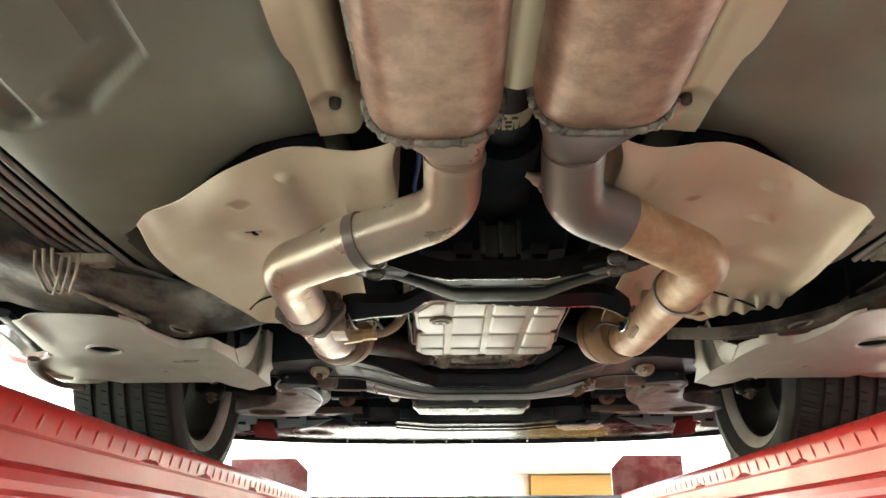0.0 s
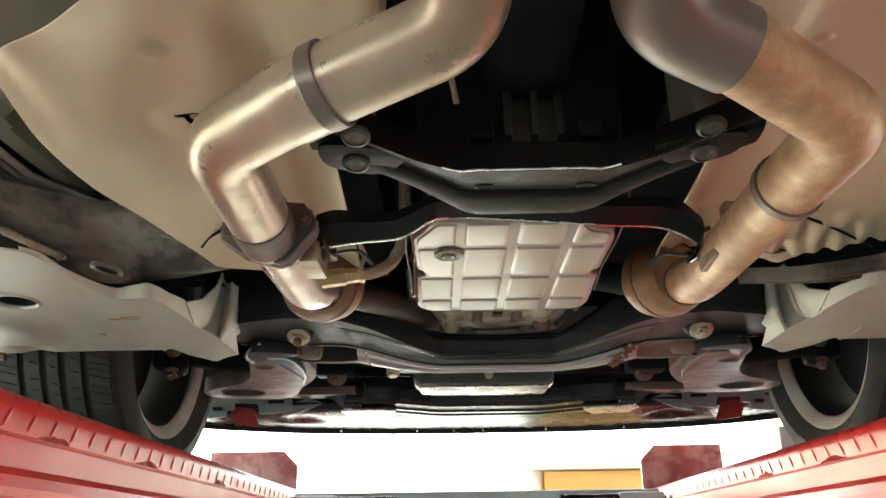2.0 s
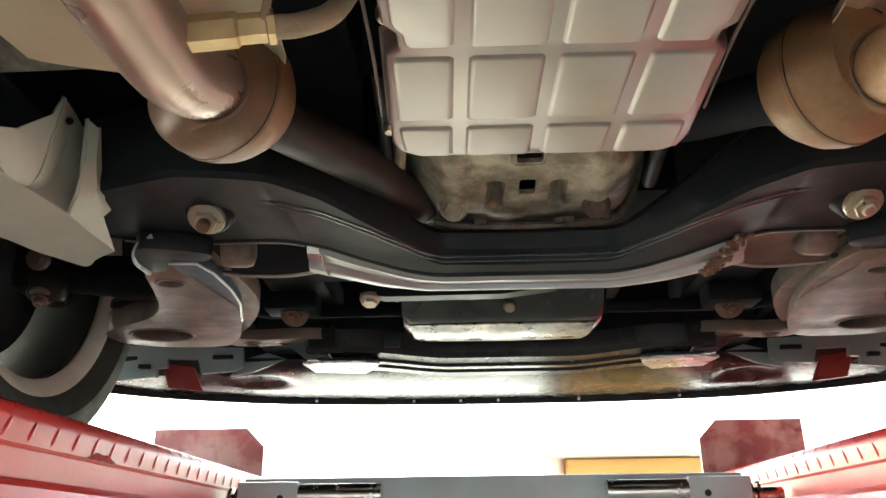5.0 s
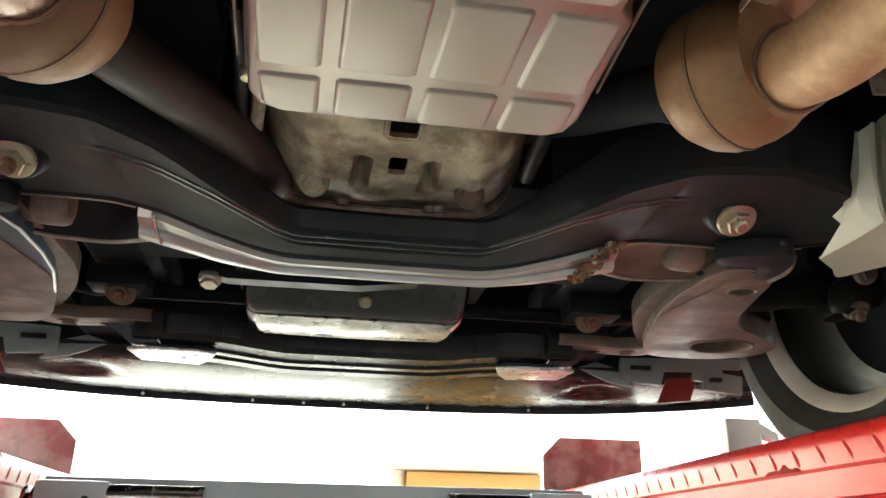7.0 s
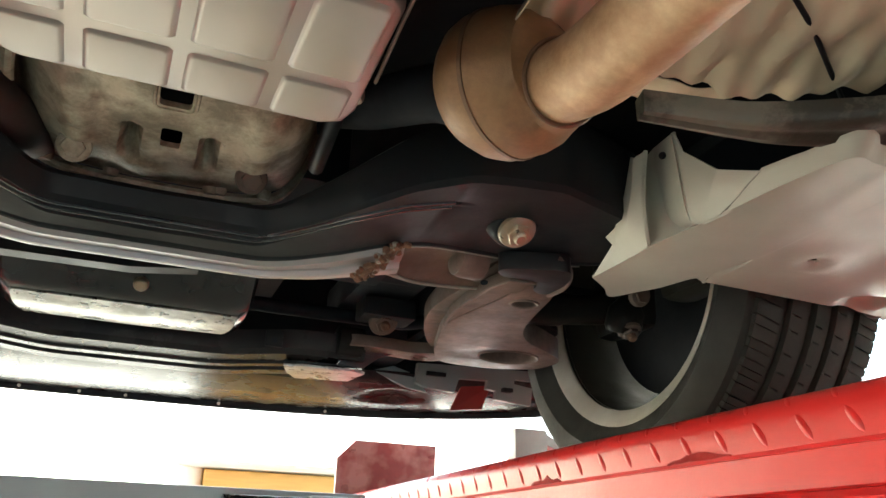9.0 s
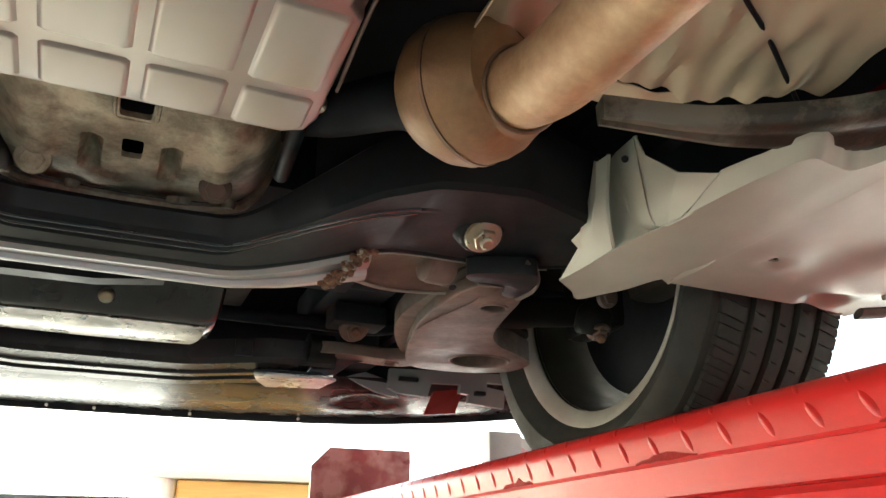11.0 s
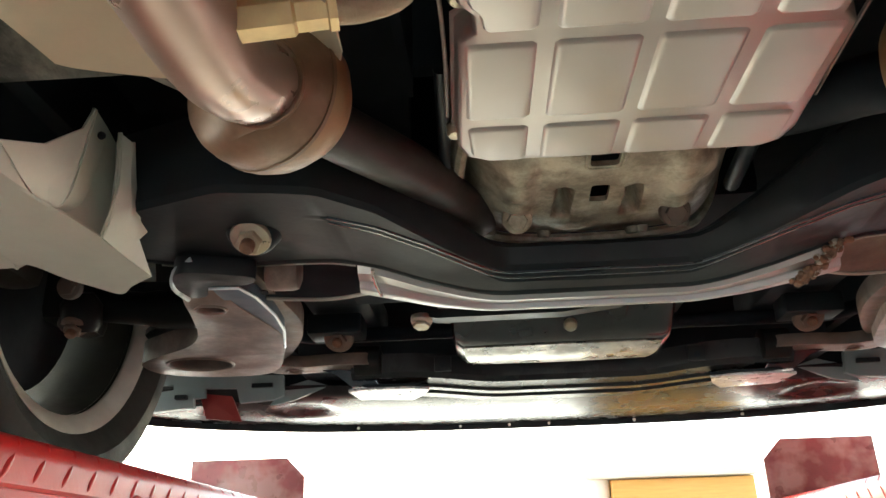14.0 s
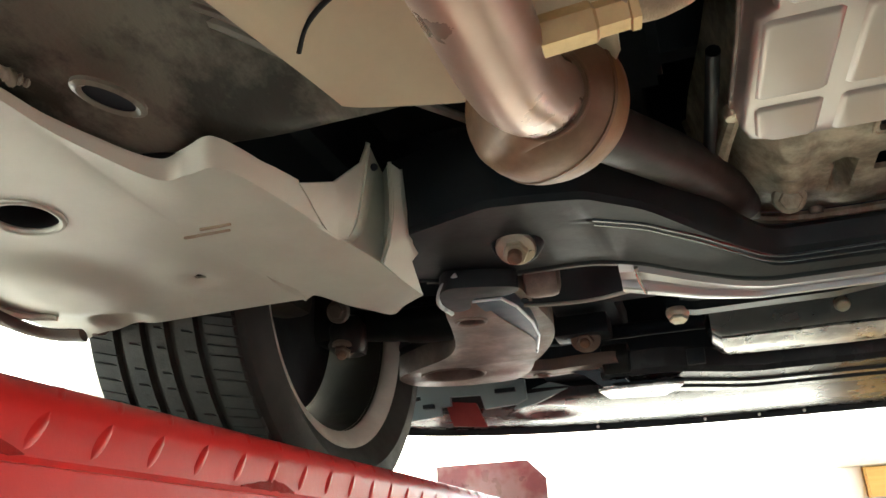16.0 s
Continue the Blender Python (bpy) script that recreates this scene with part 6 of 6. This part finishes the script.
for s in (-1, 1):
    plate = [(0.516, 1.936), (0.516, 1.900), (0.535, 1.893), (0.600, 1.889), (0.606, 1.916), (0.668, 1.918), (0.668, 1.902), (0.690, 1.900), (0.690, 1.884), (0.772, 1.878), (0.770, 1.912), (0.728, 1.917), (0.728, 1.926), (0.768, 1.926), (0.772, 1.945), (0.62, 1.940)]
    br = part("lamp_bracket", rings(bmesh.new(), [[(s * x, y + (1.94 - z) * 0.3, z) for x, z in plate] for y in (2.700, 2.712)]), M["bluegrey"], car, "blue-grey plastic bracket behind the bumper", 20)
    part("bracket_fin", rings(bmesh.new(), [[(s * 0.43, y, 1.915), (s * 0.47, y, 1.928), (s * 0.515, y + 0.005, 1.918), (s * 0.545, y + 0.01, 1.885), (s * 0.50, y + 0.01, 1.892)] for y in (2.716, 2.724)]), M["bluegrey"], br, "", 20)
    part("tray_bulkhead", box((min(s * 0.30, s * 0.88), 2.768, 1.897), (max(s * 0.30, s * 0.88), 2.772, 2.24)), M["dark"], tray)
    part("bracket_slot", box((min(s * 0.535, s * 0.575), 2.699, 1.914), (max(s * 0.535, s * 0.575), 2.7075, 1.922), 0.001), M["satin"], br)
    part("bracket_slot", box((min(s * 0.700, s * 0.722), 2.699, 1.898), (max(s * 0.700, s * 0.722), 2.712, 1.906), 0.001), M["satin"], br)
    part("red_panel", rings(bmesh.new(), [[(s * 0.628, y, 1.920), (s * 0.685, y, 1.912), (s * 0.676, y + 0.02, 1.868), (s * 0.606, y + 0.02, 1.860)] for y in (2.730, 2.736)]), M["redplastic"], br, "red plastic panel", 20)


# ---- splash shields in front of the wheels ----
for s in (-1, 1):
    rails = [sided(s, r) for r in (
        [(-0.782, 1.513, 1.894), (-0.806, 1.620, 1.893), (-0.829, 1.725, 1.892), (-0.834, 1.750, 1.891), (-0.892, 1.822, 1.885), (-0.897, 1.913, 1.879), (-0.874, 1.962, 1.875)],
        [(-0.765, 1.508, 1.8945), (-0.786, 1.620, 1.891), (-0.806, 1.715, 1.887), (-0.812, 1.750, 1.886), (-0.850, 1.830, 1.882), (-0.856, 1.910, 1.879), (-0.846, 1.955, 1.877)],
        [(-0.735, 1.50, 1.902), (-0.740, 1.70, 1.889), (-0.735, 1.86, 1.880), (-0.728, 1.950, 1.877)],
        [(-0.605, 1.515, 1.897), (-0.610, 1.68, 1.886), (-0.600, 1.85, 1.879), (-0.590, 1.945, 1.876)],
        [(-0.582, 1.600, 1.8905), (-0.586, 1.725, 1.8835), (-0.580, 1.86, 1.878), (-0.574, 1.942, 1.8757)],
        [(-0.556, 1.668, 1.8845), (-0.560, 1.76, 1.881), (-0.560, 1.87, 1.877), (-0.558, 1.940, 1.8755)],
        [(-0.528, 1.672, 1.8840), (-0.534, 1.785, 1.8805), (-0.536, 1.897, 1.8765), (-0.535, 1.990, 1.8752)],
        [(-0.500, 1.672, 1.8835), (-0.508, 1.80, 1.880), (-0.512, 1.92, 1.876), (-0.513, 2.034, 1.875)],
        [(-0.4870, 1.722, 1.8833), (-0.489, 1.84, 1.8803), (-0.4885, 1.925, 1.8772), (-0.488, 2.012, 1.8755)],
        [(-0.478, 1.810, 1.8825), (-0.4665, 1.880, 1.8805), (-0.4615, 1.935, 1.8775), (-0.457, 1.988, 1.876)])]
    dents = [(s * 0.641, 1.850, 0.042, 0.0035), (s * 0.641, 1.850, 0.016, -0.004), (s * 0.79, 1.83, 0.075, 0.010), (s * 0.80, 1.925, 0.028, -0.012), (s * 0.57, 1.99, 0.04, 0.003)]
    sp = part("splash_shield", surface(rails, 90, 130, 0.0025, bumps=dents, holes=[(s * 0.701, 1.690, 0.030, 0.026, 2), (s * 0.641, 1.850, 0.0065, 0.0055, 2)]), M["plastic"], car, "silver-grey moulded splash shield ahead of the wheel")
    part("hole_rim", tube([(s * 0.701 + 0.031 * math.cos(a), 1.690 + 0.027 * math.sin(a), 1.8885 - 0.002 * math.sin(a)) for a in np.linspace(0, 2 * math.pi, 32)], 0.0035, 8), M["plastic"], sp)
    cup = turned([(0.0295, 0.0), (0.027, 0.012), (0.024, 0.03)], 28, axis_pose((s * 0.701, 1.690, 1.890), (0, 0, 1)) @ Matrix.Diagonal((1, 0.9, 1, 1)))
    bmesh.ops.delete(cup, geom=[f for f in cup.faces if len(f.verts) > 4 and f.calc_center_median().z < 1.9], context="FACES")
    part("hole_cup", cup, M["satin"], sp)
    low = spline([r[0] for r in rails], 130)[43:]
    span = np.linspace(0, 1, len(low))
    high = np.interp(span, [0, 0.17, 0.34, 0.5, 0.67, 0.84, 1.0], [0.004, 0.007, 0.011, 0.0125, 0.0135, 0.0135, 0.0165])
    back_ = np.interp(span, [0, 0.34, 0.84, 1.0], [0.006, 0.007, 0.022, 0.055])
    wall = [[p + np.array((-s * u * 0.3 * h, -u * d, u * h + (0.001 if u > 1 else 0))) for p, h, d in zip(low, high, back_)][::4] for u in (0.0, 0.5, 0.85, 1.0, 1.12)]
    part("rear_wall", surface(wall, 90, 14, 0.0025), M["plastic"], sp, "", 60)
    left = [(-0.4447, 1.816, 1.9700), (-0.452, 1.819, 1.930), (-0.463, 1.827, 1.897), (-0.481, 1.838, 1.881)]
    fold = [(-0.4390, 1.852, 1.9665), (-0.442, 1.864, 1.925), (-0.450, 1.875, 1.898), (-0.463, 1.889, 1.880)]
    right = [(-0.4325, 1.866, 1.9625), (-0.436, 1.878, 1.930), (-0.438, 1.890, 1.906), (-0.450, 1.902, 1.892)]
    back = [(-0.4325, 1.870, 1.9660), (-0.4365, 1.892, 1.930), (-0.440, 1.915, 1.905), (-0.452, 1.930, 1.890)]
    web_a = [(-0.4725, 1.742, 1.8985), (-0.4735, 1.760, 1.893), (-0.476, 1.780, 1.887), (-0.4785, 1.805, 1.8822)]
    web_b = [(-0.4600, 1.780, 1.9150), (-0.4640, 1.795, 1.903), (-0.4720, 1.812, 1.890), (-0.4800, 1.828, 1.8812)]
    web_c = [(-0.4500, 1.812, 1.9475), (-0.4545, 1.8155, 1.925), (-0.4650, 1.823, 1.895), (-0.4815, 1.835, 1.8813)]
    deep = (1.0, 1.0, 0.85, 0.2)
    hollow = [(x - 0.014 * k, y + 0.050 * k, z + 0.010 * k) for (x, y, z), k in zip(left, deep)]
    inner = [(x - 0.021 * k, y + 0.034 * k, z + 0.009 * k) for (x, y, z), k in zip(fold, deep)]
    folds = [np.array(sided(s, r)) for r in (web_a, web_b, web_c, left, hollow, inner, fold, right, back)]
    post = surface(cornered(folds), 28, 98, 0.0025)
    join(post, surface([sided(s, r) for r in ([(-0.438, 1.888, 1.908), (-0.4400, 1.912, 1.9060), (-0.4425, 1.937, 1.9035)], [(-0.450, 1.902, 1.8925), (-0.4495, 1.918, 1.8935), (-0.4485, 1.934, 1.8945)])], 8, 5, 0.0025))
    join(post, surface([sided(s, r) for r in ([(-0.463, 1.889, 1.8800), (-0.4605, 1.935, 1.8775), (-0.457, 1.987, 1.8765)], [(-0.450, 1.902, 1.8925), (-0.449, 1.920, 1.8935), (-0.4485, 1.934, 1.8945)])], 12, 6, 0.0025))
    part("post", post, M["plastic"], sp, "upright shield post", 42)
    part("post_clip", turned([(0.004, -0.001), (0.003, 0.002)], 10, axis_pose((s * 0.4500, 1.842, 1.958), (-s, -0.5, -0.4))), M["satin"], sp)
    part("dark_rim", tube(sided(s, [(-0.793, 1.500, 1.905), (-0.818, 1.62, 1.903), (-0.848, 1.728, 1.901)]), 0.013, 10, 0.6), M["satin"], sp, "black rubber edge strip")
    part("corner_lip", tube(spline(sided(s, [(-0.818, 1.722, 1.888), (-0.842, 1.748, 1.887), (-0.872, 1.778, 1.884), (-0.890, 1.822, 1.881), (-0.880, 1.862, 1.876), (-0.845, 1.880, 1.874)]), 30), 0.0045, 8), M["plastic"], sp, "pale rolled corner of the shield")
    part("dark_strap", tube(spline(sided(s, [(-0.850, 1.725, 1.880), (-0.874, 1.772, 1.876), (-0.888, 1.840, 1.870), (-0.874, 1.892, 1.863), (-0.832, 1.908, 1.859)]), 24), 0.012, 10, 0.45), M["flange"], sp, "dark strap under the shield corner")
    sp.location += Vector((s * 0.008, 0.017, 0.005))
    bolt(sp, (s * 0.862, 1.962, 1.884), (0, 0.3, -1), 0.008, 0.012, 0, M["bare"])
    if s < 0:
        for x, y, l in ((-0.56, 1.755, 0.030), (-0.575, 1.765, 0.046)):
            part("print_bar", box((x - l / 2, y - 0.0012, 1.8795), (x + l / 2, y + 0.0012, 1.8815)), M["bracket"], sp)


# ---- wheels ----
def wheel(s, y, z):
    """Tyre with ribs and cut sipes, rim with barrel and spokes; the inner face looks to the car's middle."""
    R, rim = 0.316, 0.226
    m0 = Matrix.Translation((s * WX, y, z)) @ Matrix.Rotation(s * math.pi / 2, 4, "Y")
    prof = [(rim - 0.004, 0.012), (rim + 0.008, 0.002), (rim + 0.022, -0.006), (R - 0.055, -0.014), (R - 0.030, -0.012), (R - 0.014, -0.002), (R - 0.009, 0.010), (R - 0.009, 0.205), (R - 0.014, 0.217), (R - 0.035, 0.228), (rim + 0.02, 0.222), (rim - 0.004, 0.205)]
    tyre_loops = [[(r * math.cos(a), r * math.sin(a), h) for a in np.linspace(0, 2 * math.pi, 96, endpoint=False)] for r, h in prof]
    bm = rings(bmesh.new(), tyre_loops, caps=False)
    bmesh.ops.transform(bm, matrix=m0, verts=bm.verts)
    ty = part("wheel", bm, M["rubber"], car, "black road tyre on a dusty alloy rim", 30)
    # tread ribs with sipes
    for h0, h1, edge in ((0.006, 0.046, -1), (0.056, 0.086, 0), (0.096, 0.120, 0), (0.130, 0.160, 0), (0.170, 0.209, 1)):
        angs, deep = [], []
        n = 76
        for k in range(n):
            a0 = 2 * math.pi * (k + 0.12 * math.sin(k * 2.4)) / n
            for da, d in ((0.0, 0), (0.30, 0), (0.31, 1), (0.40, 1), (0.41, 0), (0.78, 0), (0.79, 2), (0.84, 2), (0.85, 0)):
                angs.append(a0 + da * 2 * math.pi / n)
                deep.append(d)
        loops = []
        for h, cut, drop in ((h0, 0, 0.010), (h0 + 0.0015, 0 if edge >= 0 else 1, 0.0), (h0 + (h1 - h0) * 0.38, 1, 0.0), (h0 + (h1 - h0) * 0.62, 1 if edge else 0, 0.0), (h1 - 0.0015, 1 if edge > 0 else 0, 0.0), (h1, 0, 0.010)):
            crown = 0.004 * ((h - 0.108) / 0.1) ** 2
            loops.append([((R - crown - drop - (0.005 if (d == 1 and cut) or (d == 2 and edge) else 0)) * math.cos(a + h * 0.8), (R - crown - drop - (0.005 if (d == 1 and cut) or (d == 2 and edge) else 0)) * math.sin(a + h * 0.8), h) for a, d in zip(angs, deep)])
        bm = rings(bmesh.new(), loops, caps=False)
        bmesh.ops.transform(bm, matrix=m0, verts=bm.verts)
        part("tread_rib", bm, M["rubber"], ty, "", 30)
    bm = turned([(rim - 0.022, 0.020), (rim - 0.004, 0.006), (rim + 0.004, 0.004), (rim + 0.004, 0.010), (rim - 0.002, 0.014), (rim - 0.004, 0.026), (rim - 0.014, 0.034), (rim - 0.022, 0.030)], 72)
    bm.faces.ensure_lookup_table()
    bmesh.ops.delete(bm, geom=[f for f in bm.faces if len(f.verts) > 4], context="FACES")
    bmesh.ops.transform(bm, matrix=m0, verts=bm.verts)
    part("rim_lip", bm, M["rim"], ty, "pale dusty alloy rim edge")
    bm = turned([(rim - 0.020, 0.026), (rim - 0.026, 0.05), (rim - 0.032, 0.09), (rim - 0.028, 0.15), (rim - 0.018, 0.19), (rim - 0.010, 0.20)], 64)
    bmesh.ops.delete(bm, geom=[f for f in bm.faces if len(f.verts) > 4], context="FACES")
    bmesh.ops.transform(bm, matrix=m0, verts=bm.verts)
    # barrel is darker than the rim lip to paint the wheel's inner shade
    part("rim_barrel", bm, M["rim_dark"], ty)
    part("hub_disc", turned([(0.160, 0.115), (0.160, 0.135), (0.09, 0.14), (0.085, 0.15), (0.05, 0.16)], 48, m0), M["flange"], ty, "brake disc")
    # added disc that stops daylight showing between the spokes
    part("light_block_disc", turned([(0.172, 0.112), (0.172, 0.114), (0.08, 0.116)], 48, m0), M["satin"], ty, "dark disc added to block light through the spokes")
    for k in range(5):
        a = 2 * math.pi * k / 5 + 0.3
        part("spoke", box((0.04, -0.028, 0.165), (0.21, 0.028, 0.19), 0.008, m0 @ Matrix.Rotation(a, 4, "Z")), M["rim"], ty)
    return ty


for s in (-1, 1):
    wheel(s, WY, WZ)
    wheel(s, WY - 3.05, WZ)

# ---- body over it ----
secs = [(-1.75, 0.70, 2.25, 2.75), (-1.5, 0.84, 2.15, 2.85), (-0.6, 0.90, 2.14, 2.95), (0.2, 0.90, 2.12, 3.12), (1.0, 0.90, 2.12, 3.10), (1.7, 0.90, 2.33, 2.72), (2.6, 0.87, 2.335, 2.62), (2.95, 0.78, 2.32, 2.50)]
loops = []
for y, w_, z0, z1 in secs:
    k = 0.62 if z1 > 3.0 else 0.85
    loops.append([(-w_ * 0.97, y, z0), (-w_, y, z0 + 0.12), (-w_ * 0.98, y, min(z0 + 0.42, z1 - 0.05)), (-w_ * k, y, z1 - 0.02), (-w_ * k * 0.7, y, z1), (w_ * k * 0.7, y, z1), (w_ * k, y, z1 - 0.02), (w_ * 0.98, y, min(z0 + 0.42, z1 - 0.05)), (w_, y, z0 + 0.12), (w_ * 0.97, y, z0)])
part("body", rings(bmesh.new(), loops), M["carred"], car, "red painted car body", 50)
for s in (-1, 1):
    for yc in (WY, WY - 3.05):
        arch = []
        for a in np.linspace(-0.15, math.pi + 0.15, 20):
            arch.append([(s * 0.66, yc + 0.36 * math.cos(a), WZ + 0.36 * math.sin(a)), (s * 0.915, yc + 0.36 * math.cos(a), WZ + 0.36 * math.sin(a)), (s * 0.915, yc + 0.375 * math.cos(a), WZ + 0.375 * math.sin(a)), (s * 0.66, yc + 0.375 * math.cos(a), WZ + 0.375 * math.sin(a))])
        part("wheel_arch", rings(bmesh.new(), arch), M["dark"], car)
    lip_ = [sided(s, r) for r in ([(-0.845, 1.40, 1.916), (-0.872, 1.60, 1.914), (-0.900, 1.74, 1.912), (-0.925, 1.82, 1.911)], [(-0.870, 1.40, 1.919), (-0.888, 1.56, 1.918), (-0.918, 1.70, 1.916), (-0.944, 1.80, 1.914)])]
    part("sill_lip", surface(lip_, 16, 5, 0.003), M["plastic"], car, "pale underside of the sill")
    skirt = [sided(s, r) for r in ([(-0.870, 1.40, 1.920), (-0.888, 1.56, 1.919), (-0.918, 1.70, 1.917), (-0.947, 1.81, 1.916), (-0.965, 1.92, 1.928), (-0.975, 2.02, 1.955)], [(-0.905, 1.40, 1.926), (-0.925, 1.56, 1.924), (-0.952, 1.72, 1.921), (-0.985, 1.86, 1.920), (-1.000, 1.96, 1.930), (-1.005, 2.05, 1.955)], [(-0.915, 1.40, 2.08), (-0.930, 1.56, 2.08), (-0.955, 1.72, 2.08), (-0.985, 1.86, 2.08), (-1.000, 1.96, 2.08), (-1.005, 2.05, 2.09)])]
    part("sill_skirt", surface(skirt, 24, 10, 0.003), M["carred"], car, "red lower edge of the sill and wing")
    part("wing", box((min(s * 0.885, s * 0.90), 1.63, 2.0), (max(s * 0.885, s * 0.90), 1.90, 2.36), 0.004), M["carred"], car)
    part("wing", box((min(s * 0.885, s * 0.90), 2.66, 2.0), (max(s * 0.885, s * 0.90), 2.86, 2.36), 0.004), M["carred"], car)
